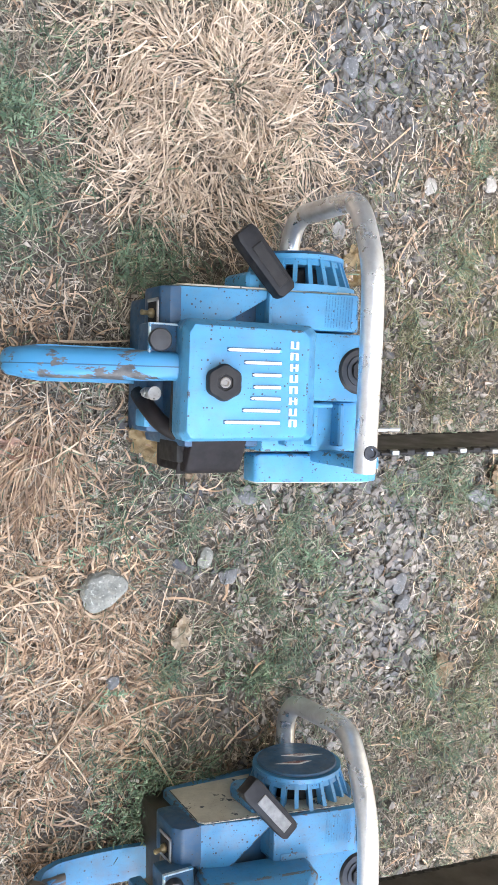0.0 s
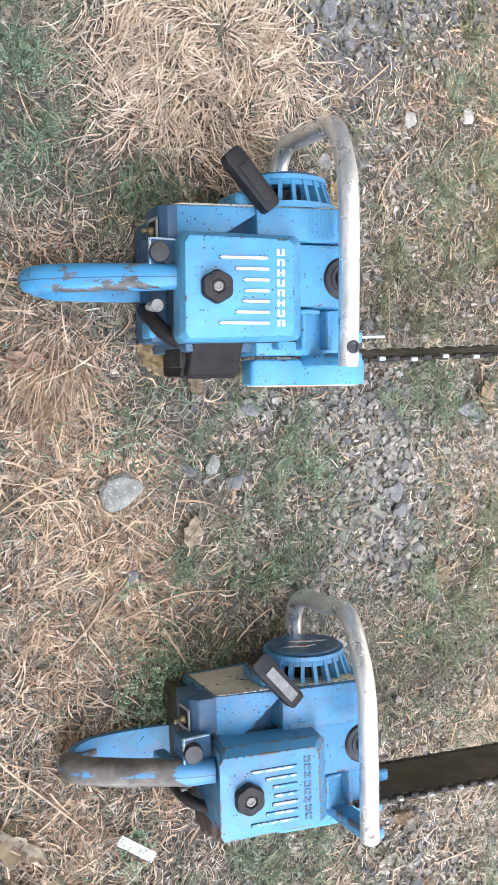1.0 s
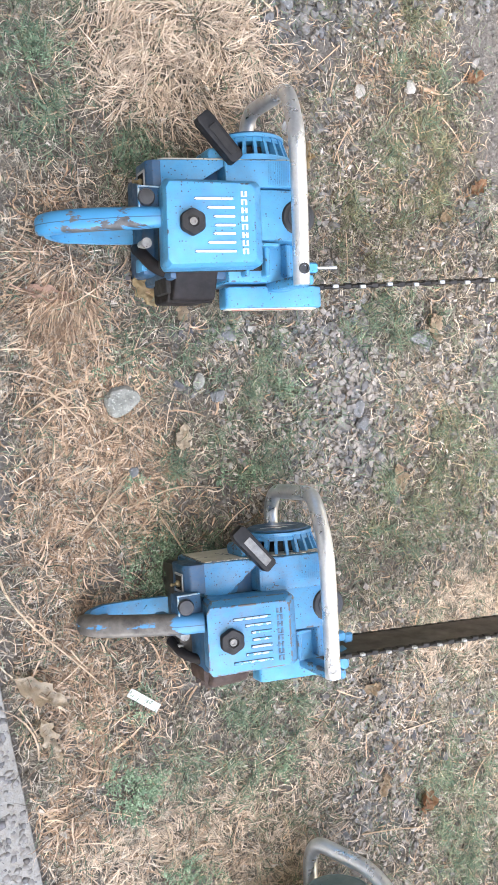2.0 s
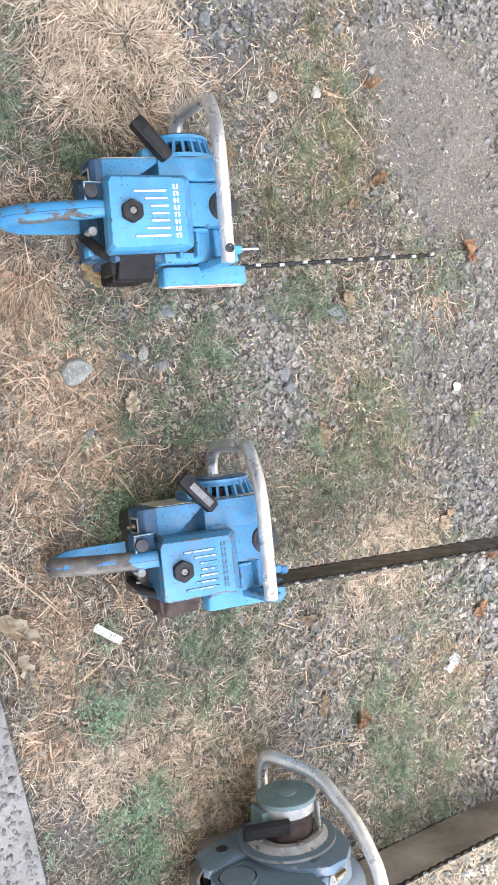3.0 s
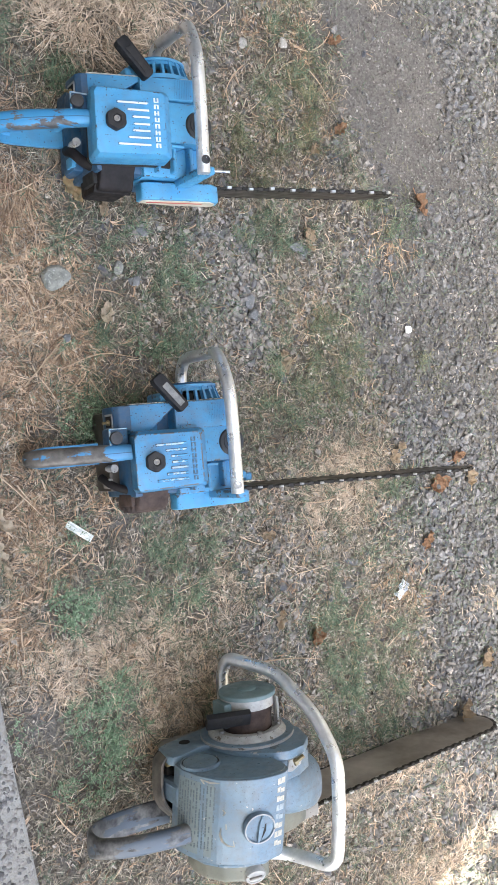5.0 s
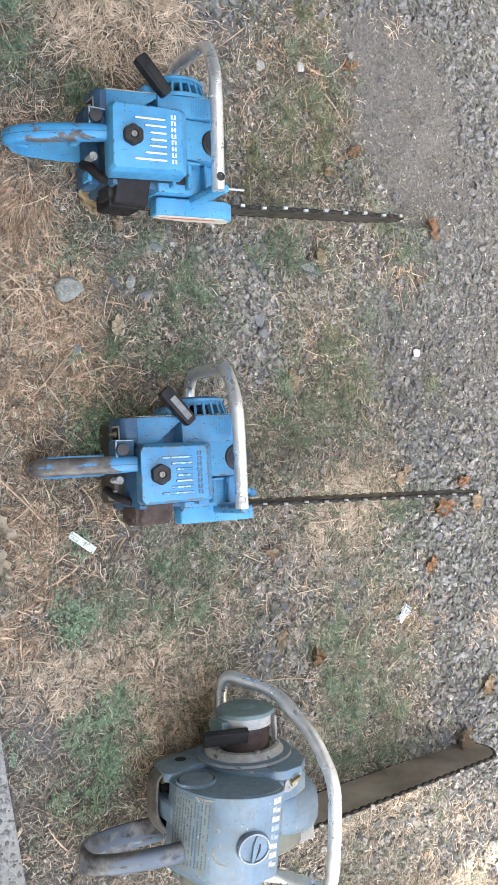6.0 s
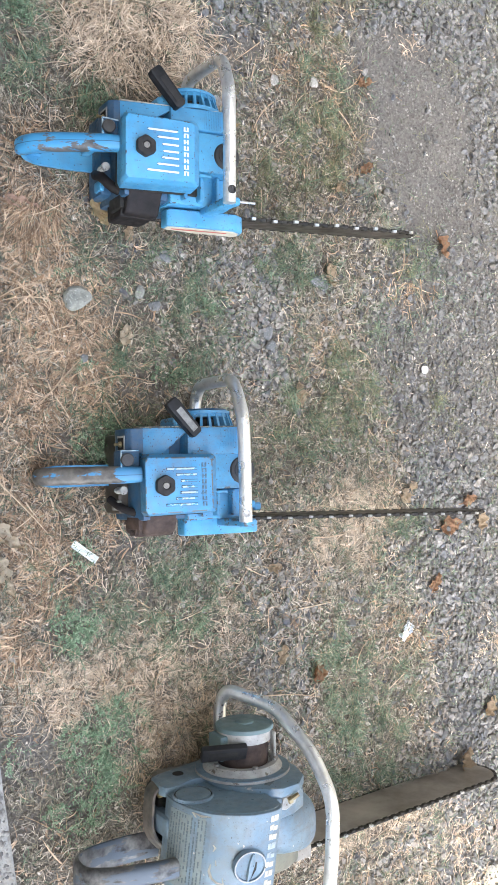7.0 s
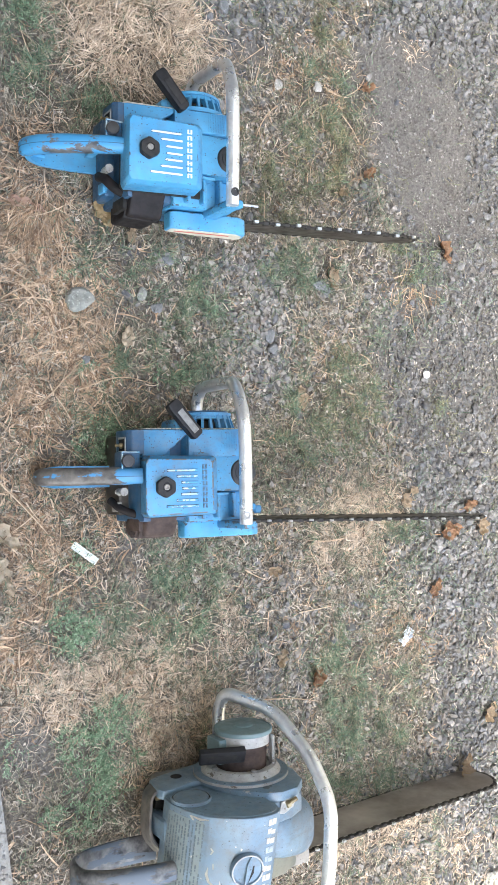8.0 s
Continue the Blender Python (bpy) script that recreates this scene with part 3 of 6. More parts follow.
def blades(name, x, y, length, width, rise, bend, material, label, category, yaw=None, lift=0.002, segs=3, droop=0.0):
    """Thin bent strips: each starts at x, y, runs along yaw, climbs by rise (radians) and bends sideways."""
    n = len(x)
    yaw = RNG.uniform(0, 2 * np.pi, n) if yaw is None else yaw
    z0 = height(x, y) + lift * (RNG.random(n) if np.isscalar(lift) else 1.0)
    t = np.linspace(0, 1, segs + 1)
    a = yaw[:, None] + bend[:, None] * (t[None] - 0.5)
    e = rise[:, None] * (1 - droop * t[None])
    step = length[:, None] / segs
    dx, dy, dz = np.cos(a) * np.cos(e) * step, np.sin(a) * np.cos(e) * step, np.sin(e) * step
    px = x[:, None] + np.cumsum(dx, 1) - dx
    py = y[:, None] + np.cumsum(dy, 1) - dy
    pz = z0[:, None] + np.cumsum(dz, 1) - dz
    w = width[:, None] * (1 - 0.75 * t[None] ** 2) / 2
    tilt = RNG.uniform(-0.5, 0.5, n)[:, None]
    sx, sy, sz = -np.sin(a) * w, np.cos(a) * w, w * tilt
    left = np.stack([px - sx, py - sy, np.maximum(pz - sz, 0.0005 + height(px, py) * 0.6)], -1)
    right = np.stack([px + sx, py + sy, np.maximum(pz + sz, 0.0005 + height(px, py) * 0.6)], -1)
    v = np.stack([left, right], 2).reshape(-1, 3)
    base = (np.arange(n) * (segs + 1) * 2)[:, None]
    k = np.arange(segs)[None] * 2
    f = np.stack([base + k, base + k + 1, base + k + 3, base + k + 2], -1).reshape(-1, 4)
    return mesh_of(name, v.tolist(), f.tolist(), material, label, category)


def rocks(name, x, y, size, material, label, category, fine=False, sink=0.25, worn=False, pebble=False):
    """Small stones: broken chips, or larger ones with flat breaks."""
    if fine:
        bv = np.array([(1, 0, 0), (0, 1, 0), (-1, 0, 0), (0, -1, 0), (0, 0, 1), (0, 0, -1)], float)
        bf = np.array([(0, 1, 4), (1, 2, 4), (2, 3, 4), (3, 0, 4), (1, 0, 5), (2, 1, 5), (3, 2, 5), (0, 3, 5)])
    else:
        b = bmesh.new()
        if worn or pebble:
            bmesh.ops.create_icosphere(b, subdivisions=1 if pebble else 2, radius=1)
        else:
            bmesh.ops.create_cube(b, size=1.35)
            bmesh.ops.triangulate(b, faces=b.faces[:])
        b.verts.index_update()
        bv = np.array([v.co[:] for v in b.verts])
        bf = np.array([[v.index for v in f.verts] for f in b.faces])
        b.free()
    n, m = len(x), len(bv)
    v = bv[None] * (1 + RNG.uniform(-0.3, 0.3, (n, m, 1))) + RNG.uniform(-0.2, 0.2, (n, m, 3))
    if worn:
        v = np.repeat(bv[None], n, 0)
        for k in range(9):
            d = RNG.normal(0, 1, (n, 1, 3))
            d /= np.linalg.norm(d, axis=2, keepdims=True)
            over = np.maximum((v * d).sum(2, keepdims=True) - RNG.uniform(0.38, 0.8, (n, 1, 1)), 0)
            v = v - d * over
        v = v * (1 + RNG.uniform(-0.02, 0.02, (n, m, 1))) * 1.25
    v = v * (np.stack([np.ones(n), RNG.uniform(0.6, 0.95, n), RNG.uniform(0.55, 0.90, n)], -1))[:, None]
    a = RNG.uniform(0, 2 * np.pi, n)
    tl = RNG.uniform(-0.45, 0.45, n)
    c, s = np.cos(a)[:, None], np.sin(a)[:, None]
    vz = v[..., 2] + tl[:, None] * v[..., 0]
    vx, vy = c * v[..., 0] - s * v[..., 1], s * v[..., 0] + c * v[..., 1]
    r = size[:, None] / 2
    z0 = height(x, y) + size * 0.5 * (0.6 - 2 * sink)
    p = np.stack([x[:, None] + vx * r, y[:, None] + vy * r, z0[:, None] + vz * r], -1).reshape(-1, 3)
    f = (bf[None] + (np.arange(n) * m)[:, None, None]).reshape(-1, 3)
    ob = mesh_of(name, p.tolist(), f.tolist(), material, label, category, smooth=worn or pebble)
    if worn:
        ob.data.set_sharp_from_angle(angle=math.radians(24))
    return ob


def u(n, a, b):
    return RNG.uniform(a, b, n)


def comb(x, y, seed, loose):
    """Directions that hold together in clumps, as trampled grass lies."""
    lay = 4 * np.pi * value_noise(x, y, 19, seed) + 5.0 * value_noise(x, y, 6, seed + 1)
    return lay + RNG.normal(0, loose, len(x))


def build_cover():
    def w_gravel(x, y):
        g, d, s, r, gr, we, off, n1, n2 = cover(x, y)
        return np.clip(g * 1.1 - s * 0.6 - r * 0.35 - d * 0.45 - gr * 0.2 + 0.13 * (x > 0.42) * (0.3 + 1.4 * n2), 0, 1) * off

    x, y = scatter(155000, w_gravel)
    small = np.where((x > 0.80) & (y > -0.48) & (y < 0.32), 0.72, 1.0)
    rocks("gravel", x, y, (0.0034 + 0.0080 * RNG.random(len(x)) ** 1.6) * small, M["gravel"], "loose crushed blue-grey gravel scattered over dry soil", "gravel", sink=0.10)
    x, y = scatter(22000, lambda x, y: np.clip(w_gravel(x, y) * np.where(y > 0.12, 1.5, np.where(y > -0.45, 0.40, 0.95)), 0, 1))
    rocks("coarse_gravel", x, y, 0.0080 + 0.0120 * RNG.random(len(x)) ** 2.0, M["gravel"], "larger broken grey and tan stones among the gravel", "gravel", sink=0.10, worn=True)

    x, y = scatter(60000, lambda x, y: np.clip((w_gravel(x, y) * 0.9 + np.where(x < 0.68, 0.10, 0.05)) * (x > 0.42) * (1 - east(x, y)) * (y < 0.10), 0, 1))
    rocks("pale_chips", x, y, 0.0040 + 0.0100 * RNG.random(len(x)) ** 1.8, M["chips"], "flat beige-grey stone chips among dead grass", "gravel", sink=0.02)

    def w_grit(x, y):
        g, d, s, r, gr, we, off, n1, n2 = cover(x, y)
        return np.clip(0.10 + 1.2 * d + 0.35 * g - 0.5 * s - 0.2 * r, 0, 1) * off

    x, y = scatter(210000, w_grit)
    rocks("grit", x, y, 0.0012 + 0.0062 * RNG.random(len(x)) ** 2.6, M["grit"], "fine pale grit pressed into bare soil", "grit", fine=True, sink=0.2)

    def w_chaff(x, y):
        g, d, s, r, gr, we, off, n1, n2 = cover(x, y)
        return np.clip((1.0 - 0.85 * g - 1.2 * d - 0.4 * we - 0.25 * gr) * (0.35 + 0.9 * n1) * (1 - 0.85 * east(x, y)) * (1 - 0.45 * zones(x, y, [(0.72, 0.20, 0.12, 0.16, 1.0)])), 0, 1) * off

    x, y = scatter(290000, w_chaff)
    n = len(x)
    blades("chaff", x, y, u(n, 0.005, 0.018), u(n, 0.0007, 0.0016), u(n, -0.25, 0.45), u(n, -0.4, 0.4), M["thatch"], "short dead grass and chaff matted on the soil", "dead grass", segs=1, lift=0.006)
    x, y = scatter(115000, w_chaff)
    n = len(x)
    blades("dead_grass", x, y, u(n, 0.010, 0.032), u(n, 0.0006, 0.0012), u(n, 0.0, 0.4), RNG.normal(0, 1.3, n), M["thatch"], "curled dead grass blades lying on the soil", "dead grass", yaw=comb(x, y, 61, 0.9), segs=3, droop=1.6, lift=0.009)

    def w_flake(x, y):
        g, d, s, r, gr, we, off, n1, n2 = cover(x, y)
        return np.clip((0.75 - 0.45 * g - 1.1 * d - 0.5 * s - 0.6 * we) * (0.15 + 1.2 * n2) * np.where(x > 0.42, 1.0, 0.35) * (1 - 0.75 * east(x, y)), 0, 1) * off

    x, y = scatter(90000, w_flake)
    n = len(x)
    blades("leaf_litter", x, y, u(n, 0.003, 0.010), u(n, 0.0015, 0.0046), u(n, -0.4, 0.5), u(n, -0.8, 0.8), M["flake"], "grey-beige broken bits of dead leaves on the soil", "leaf litter", segs=2, lift=0.008)

    def w_red(x, y):
        g, d, s, r, gr, we, off, n1, n2 = cover(x, y)
        return np.clip((r + 0.05 * (1 - east(x, y))) * (1 - d) * (1 - 0.7 * g) * (1 - 0.75 * we) * (1 - 0.4 * gr), 0, 1) * off

    x, y = scatter(330000, w_red)
    n = len(x)
    clump = ((x - 0.215) / 0.05) ** 2 + ((y + 0.105) / 0.05) ** 2 < 1
    yaw = np.where(clump, np.arctan2(y + 0.060, x - 0.235) + RNG.normal(0, 0.5, n) + 1.5 * (value_noise(x, y, 25, 45) - 0.5), comb(x, y, 63, 0.75))
    blades("reddish_straw", x, y, u(n, 0.010, 0.032) * np.where(clump, 1.9, 1.0), 0.0007 + 0.0018 * RNG.random(n) ** 1.8, u(n, -0.05, 0.35), RNG.normal(0, 1.3, n) * np.where(clump, 0.3, 1.0), M["straw_red"], "reddish dry stems and straw lying crisscross", "straw", yaw=yaw, lift=0.009, droop=1.6, segs=3)
    x, y = scatter(7000, w_red)
    n = len(x)
    blades("long_stem", x, y, u(n, 0.028, 0.095), u(n, 0.0011, 0.0026), u(n, 0.02, 0.16), RNG.normal(0, 0.7, n), M["straw_pale"], "long pale dry stems lying over the straw", "straw", yaw=comb(x, y, 67, 0.9), lift=0.010, droop=1.9, segs=5)

    def w_straw(x, y):
        g, d, s, r, gr, we, off, n1, n2 = cover(x, y)
        return np.clip((s * 1.15 + 0.03 * (n2 > 0.45) * (1 - east(x, y))) * (1 - 0.8 * d) * (1 - 0.6 * g) * (1 - 0.75 * we) + 0.08 * r, 0, 1) * off

    x, y = scatter(340000, w_straw)
    n = len(x)
    away = np.arctan2(y - 0.225 - 0.05 * (value_noise(x, y, 9, 41) - 0.5), x - 0.415) + RNG.normal(0, 0.55, n) + 3.2 * (value_noise(x, y, 17, 42) - 0.5)
    near = ((x - 0.39) / 0.15) ** 2 + ((y - 0.21) / 0.14) ** 2 < 1
    yaw = np.where(near & (value_noise(x, y, 24, 44) > 0.40), away, comb(x, y, 65, 0.7))
    blades("dry_straw", x, y, u(n, 0.009, 0.027) * np.where(near, u(n, 0.9, 2.1), 1.0), u(n, 0.0007, 0.0019), u(n, -0.05, 0.42), RNG.normal(0, 0.9, n) * np.where(near, 0.6, 1.0), M["straw"], "bleached dry grass straw in a flattened tuft", "straw", yaw=yaw, lift=np.where(near, 0.014, 0.007) * RNG.random(n), droop=1.5, segs=3)

    def w_green(x, y):
        g, d, s, r, gr, we, off, n1, n2 = cover(x, y)
        thin = np.clip((x - 0.40) / 0.06, 0, 1) * (1 - 0.6 * east(x, y))
        return np.clip((gr * 1.1 + 0.05 + 0.11 * thin * n1) * (0.15 + 1.4 * np.clip((value_noise(x, y, 55, 51) - 0.45) * 5, 0, 1)) * (1 - d) * (1 - 0.4 * g) * (1 - 0.5 * s), 0, 1) * off

    x, y = scatter(640000, w_green)
    olive = RNG.random(len(x)) < 0.72 * np.clip((x - 0.52) / 0.10, 0, 1) * np.clip((value_noise(x, y, 9, 53) - 0.25) * 3, 0, 1) * np.clip((y + 0.55) / 0.12, 0.15, 1)
    ox, oy = x[olive], y[olive]
    n = len(ox)
    blades("olive_grass", ox, oy, u(n, 0.006, 0.022), u(n, 0.0007, 0.0014), u(n, 0.0, 0.5), RNG.normal(0, 1.2, n), M["olive_grass"], "fine half-dry olive grass in thin patches", "grass", segs=2, lift=0.011)
    x, y = x[~olive], y[~olive]
    n = len(x)
    blades("green_grass", x, y, u(n, 0.007, 0.026), u(n, 0.0007, 0.0014), u(n, 0.0, 0.7), RNG.normal(0, 1.0, n), M["green"], "fine low green grass in thin patches", "grass", segs=2, lift=0.013)

    # creeping weed: stems that run out from each root, with small leaves in pairs
    def w_weed(x, y):
        q = cover(x, y)
        return np.clip((q[5] * 1.35 - 0.18) * (0.10 + 1.3 * np.clip((value_noise(x, y, 55, 71) - 0.34) * 3.0, 0, 1)), 0, 1) * q[6]

    px, py = scatter(30000, w_weed)
    stems = 7
    n = len(px) * stems
    rx, ry = np.repeat(px, stems), np.repeat(py, stems)
    way, reach, climb = u(n, 0, 2 * np.pi), u(n, 0.008, 0.024), u(n, 0.004, 0.022)
    steps = 6
    k = np.tile((np.arange(steps) + 1.0) / steps, n)
    d, r, c = np.repeat(way, steps), np.repeat(reach, steps), np.repeat(climb, steps)
    side = np.tile(np.where(np.arange(steps) % 2, 1.0, -1.0), n)
    x, y = np.repeat(rx, steps) + np.cos(d) * r * k, np.repeat(ry, steps) + np.sin(d) * r * k
    n = len(x)
    blades("weed", x, y, u(n, 0.0025, 0.0055), u(n, 0.0012, 0.0024), u(n, -0.1, 0.5), u(n, -0.2, 0.2), M["weed"], "low creeping weed with tiny grey-green leaves", "weed", yaw=d + side * u(n, 0.5, 1.2), lift=0.003 + c * np.sin(k * 1.8), segs=1)


build_cover()


def build_slab():
    b = bmesh.new()
    ys = np.linspace(-6, 3, 181)
    rows = []
    for yv in ys:
        ex = float(edge_x(yv)) + 0.003 * (float(value_noise(np.array([0.0]), np.array([yv]), 14, 31)[0]) - 0.5)
        rows.append([b.verts.new(p) for p in ((-1.2, yv, -0.12), (-1.2, yv, 0.012), (ex - 0.005, yv, 0.012), (ex - 0.0012, yv, 0.0105), (ex, yv, 0.006), (ex, yv, -0.12))])
    for r0, r1 in zip(rows, rows[1:]):
        for k in range(5):
            b.faces.new((r0[k], r0[k + 1], r1[k + 1], r1[k]))
    b.faces.new(rows[0][::-1])
    b.faces.new(rows[-1])
    ob = part("pavement", b, M["concrete"])
    tagged(ob, "pale exposed-aggregate concrete strip beside the grass", "pavement", kind="structure")
    n = 13000
    x, y = RNG.uniform(-0.05, 0.24, n), RNG.uniform(-1.5, -0.35, n)
    keep = x < edge_x(y) - 0.006
    x, y = x[keep], y[keep]
    st = rocks("aggregate", x, y, 0.003 + 0.010 * RNG.random(len(x)) ** 1.6, M["aggregate"], "dark pebbles set in the concrete surface", "aggregate", pebble=True)
    z = np.array([v.co.z for v in st.data.vertices]).reshape(len(x), -1)
    z = 0.0115 + (z - z.mean(1, keepdims=True)) * 0.28
    for v, k in zip(st.data.vertices, z.reshape(-1)):
        v.co.z = k


build_slab()


def build_unseen_walls():
    # unseen wall and eave, added to keep the sun off the saws
    b = box((-1.45, -2.87, 0.0), (-1.2, 6.0, 3.3), 0.01)
    ob = part("wall_west", b, M["wall"])
    tagged(ob, "unseen plain pale wall added along the concrete strip to cast shade", "wall", kind="structure")
    b = box((-3.5, -3.01, 3.3), (-0.9, 6.2, 3.45), 0.01)
    ob = part("added_eave", b, M["wall"])
    tagged(ob, "unseen plain roof eave added to cast shade", "roof", kind="structure")
    # unseen wall, set close and tall to cut the sky light from the north
    ob = part("wall_north", box((-1.2, 1.15, 0.0), (4.6, 1.4, 8.5), 0.01), M["grey_wall"])
    tagged(ob, "unseen tall dark wall added to block light from the north", "wall", kind="structure")
    # unseen fences added round the yard; the east one is tall to cut sky light
    for name, lo, hi in (("wall_east", (4.6, -7.0, 0.0), (4.75, 1.25, 4.6)), ("wall_south", (-1.2, -7.2, 0.0), (4.6, -7.05, 2.2))):
        ob = part(name, box(lo, hi, 0.01), M["fence"])
        tagged(ob, "unseen plain tall fence added to close the yard and limit its light", "fence", kind="structure")


build_unseen_walls()


def build_dapple_tree():
    """An unseen small tree, added by the wall's corner so its leaves break up the sunlight at the shade's edge."""
    rng = random.Random(21)
    # stands out of view, in the sun's way to the lit patch
    tree = thing("tree", (-0.55, -3.45, 0.0), "unseen small leafy tree added to dapple the sunlight", "tree")
    path = rounded_path([(0, 0, 0), (-0.05, 0.05, 0.8), (-0.10, 0.18, 1.6), (-0.12, 0.35, 2.3)], 0.2)
    b = sweep(path, lambda t: circle(0.05 * (1 - 0.7 * t), 9))
    for k in range(9):
        a, z = rng.uniform(0, 6.28), rng.uniform(1.0, 2.2)
        base = Vector((-0.08, 0.15, z))
        tip = base + Vector((0.55 * math.cos(a), 0.55 * math.sin(a), 0.25))
        sweep([base, base.lerp(tip, 0.5) + Vector((0, 0, 0.06)), tip], lambda t: circle(0.014 * (1 - 0.8 * t), 6), b)
    part("trunk", b, M["leaf_tan"], tree, "slim brown trunk and limbs")
    v, f = [], []
    for k in range(700):
        d = Vector((rng.gauss(0, 1), rng.gauss(0, 1), rng.gauss(0, 0.8))).normalized() * rng.random() ** 0.45
        c = Vector((-0.1 + 0.62 * d.x, 0.55 + 0.75 * d.y, 1.95 + 0.6 * d.z))
        q = Euler((rng.uniform(-0.9, 0.9), rng.uniform(-0.9, 0.9), rng.uniform(0, 6.28))).to_matrix()
        s = rng.uniform(0.035, 0.06)
        n = len(v)
        v += [tuple(c + q @ Vector(p) * s) for p in ((-1, 0, 0), (-0.2, 0.45, 0.1), (1, 0, -0.1), (-0.2, -0.45, 0.1))]
        f += [(n, n + 1, n + 2), (n, n + 2, n + 3)]
    me = bpy.data.meshes.new("crown")
    me.from_pydata(v, [], f)
    me.materials.append(M["green"])
    ob = new("crown", me)
    ob.parent = tree


build_dapple_tree()

# ---- chainsaws ----
M["print_dim"] = plain("faded_print", (0.060, 0.085, 0.105), (0.11, 0.145, 0.165), 0.6)
M["letter_dim"] = plain("faded_white_lettering", (0.31, 0.30, 0.265), (0.54, 0.50, 0.42), 0.6, scale=150)
M["letter_gone"] = plain("rubbed_lettering", (0.22, 0.27, 0.31), (0.36, 0.40, 0.42), 0.6, scale=150)
M["label_worn"] = paint("rubbed_label", (0.150, 0.195, 0.215), (0.20, 0.245, 0.255), chip=(0.36, 0.37, 0.35), wear=0.69, grime=0.5, rough=0.5, dots=0.93)
M["cast_bright"] = paint("rubbed_aluminium_casting", (0.30, 0.31, 0.31), (0.46, 0.46, 0.45), chip=(0.12, 0.10, 0.08), wear=0.62, grime=0.6, rough=0.4, dots=0.9)
M["grip_black"] = plain("dull_black_grip", (0.010, 0.010, 0.012), (0.021, 0.021, 0.023), 0.6, spec=0.3)
M["pale_worn"] = paint("half_rubbed_rib", (0.36, 0.50, 0.60), (0.52, 0.63, 0.70), chip=(0.06, 0.26, 0.46), wear=0.50, grime=0.4, rough=0.4, dots=0.9)
M["inlay_grey"] = plain("grey_inlay", (0.13, 0.13, 0.13), (0.24, 0.24, 0.235), 0.5, scale=150)
M["ink_faint"] = plain("faint_blue_ink", (0.03, 0.13, 0.25), (0.06, 0.26, 0.48), 0.6, scale=250)
M["cream_worn"] = paint("chipped_cream_plate", (0.50, 0.48, 0.39), (0.60, 0.57, 0.48), chip=(0.05, 0.06, 0.07), wear=0.615, grime=0.4, rough=0.5, dots=0.9, edges=0.2)
M["red_dim"] = plain("rubbed_red_print", (0.12, 0.03, 0.03), (0.30, 0.09, 0.07), 0.5, scale=150)


def guide_bar(saw, base, yaw, pitch, lean, length, tall, bar_mat, chain_pitch=0.0094, cutter_gap=4, blunt=0.5, thick=0.0048, tooth="steel", bite=1.0):
    """A guide bar with its chain; base is the bar's middle where it leaves the saw."""
    m = saw.matrix_world.inverted() @ pose(*base, 0, 0, yaw) @ pose(0, 0, 0, 0, -pitch, 0) @ pose(0, 0, 0, lean, 0, 0)
    hb = tall / 2 - 0.008
    nose = hb * (1.0 + blunt)
    outline = [(-0.03, -hb), (length - nose, -hb)]
    for k in range(1, 16):
        a = -math.pi / 2 + math.pi * k / 16
        outline.append((length - nose + nose * math.cos(a), hb * math.sin(a)))
    outline += [(length - nose, hb), (-0.03, hb)]
    b = prism(outline, -thick / 2, thick / 2, 0.0006, 1)
    b.transform(m)
    bar = part("guide_bar", b, bar_mat, saw, "long oily steel guide bar")
    # the chain's way round the bar
    way = [(-0.02 + k * 0.002, hb) for k in range(int((length - nose + 0.02) / 0.002))]
    for k in range(40):
        a = math.pi / 2 - math.pi * k / 39
        way.append((length - nose + nose * math.cos(a), hb * math.sin(a)))
    way += [(length - nose - k * 0.002, -hb) for k in range(int((length - nose + 0.02) / 0.002))]
    d = np.r_[0, np.cumsum([math.dist(p, q) for p, q in zip(way, way[1:])])]
    wx, wz = np.array(way).T
    total = d[-1]
    links = bmesh.new()
    count = int(total / chain_pitch)
    spots = []
    for k in range(count):
        s = (k + 0.5) * chain_pitch
        x, z = np.interp(s, d, wx), np.interp(s, d, wz)
        x2, z2 = np.interp(min(s + 0.002, total), d, wx), np.interp(min(s + 0.002, total), d, wz)
        x1, z1 = np.interp(max(s - 0.002, 0), d, wx), np.interp(max(s - 0.002, 0), d, wz)
        ang = math.atan2(z2 - z1, x2 - x1)
        mm = m @ Matrix.Translation((x, 0, z)) @ Matrix.Rotation(-ang, 4, "Y")
        w = 0.0032 if k % 2 else 0.0018
        h = 0.0056 if k % 2 else 0.0075
        box((-chain_pitch * 0.56, -w, -0.001), (chain_pitch * 0.56, w, h), 0.0011, 1, links, mm)
        if k % cutter_gap == 1:
            spots.append((mm, 1 if (k // cutter_gap) % 2 else -1))
    part("chain", links, M["chain"], bar, "black oily saw chain")
    made = {}
    for mm, side in spots:
        if side not in made:
            c = bmesh.new()
            box((-0.0055, -0.0020 if side > 0 else -0.0042, 0.004), (0.0055, 0.0042 if side > 0 else 0.0020, 0.0098), 0.0006, 1, c, taper=0.2)
            bmesh.ops.scale(c, vec=(bite, bite, 1.0), verts=c.verts)
            ob = part("cutter", c, M[tooth], bar, "bright sharpened cutter tooth" if tooth == "steel" else "dull oily cutter tooth")
            made[side] = ob.data
        else:
            ob = part("cutter", None, None, bar, share=made[side])
        ob.matrix_local = mm
    return bar


def handlebar(saw, pts, r, origin, label, radius=0.03):
    path = rounded_path(pts, radius, 8)
    return part("handlebar", sweep(path, circle(r, 20)), M["tube"], saw, label, origin)


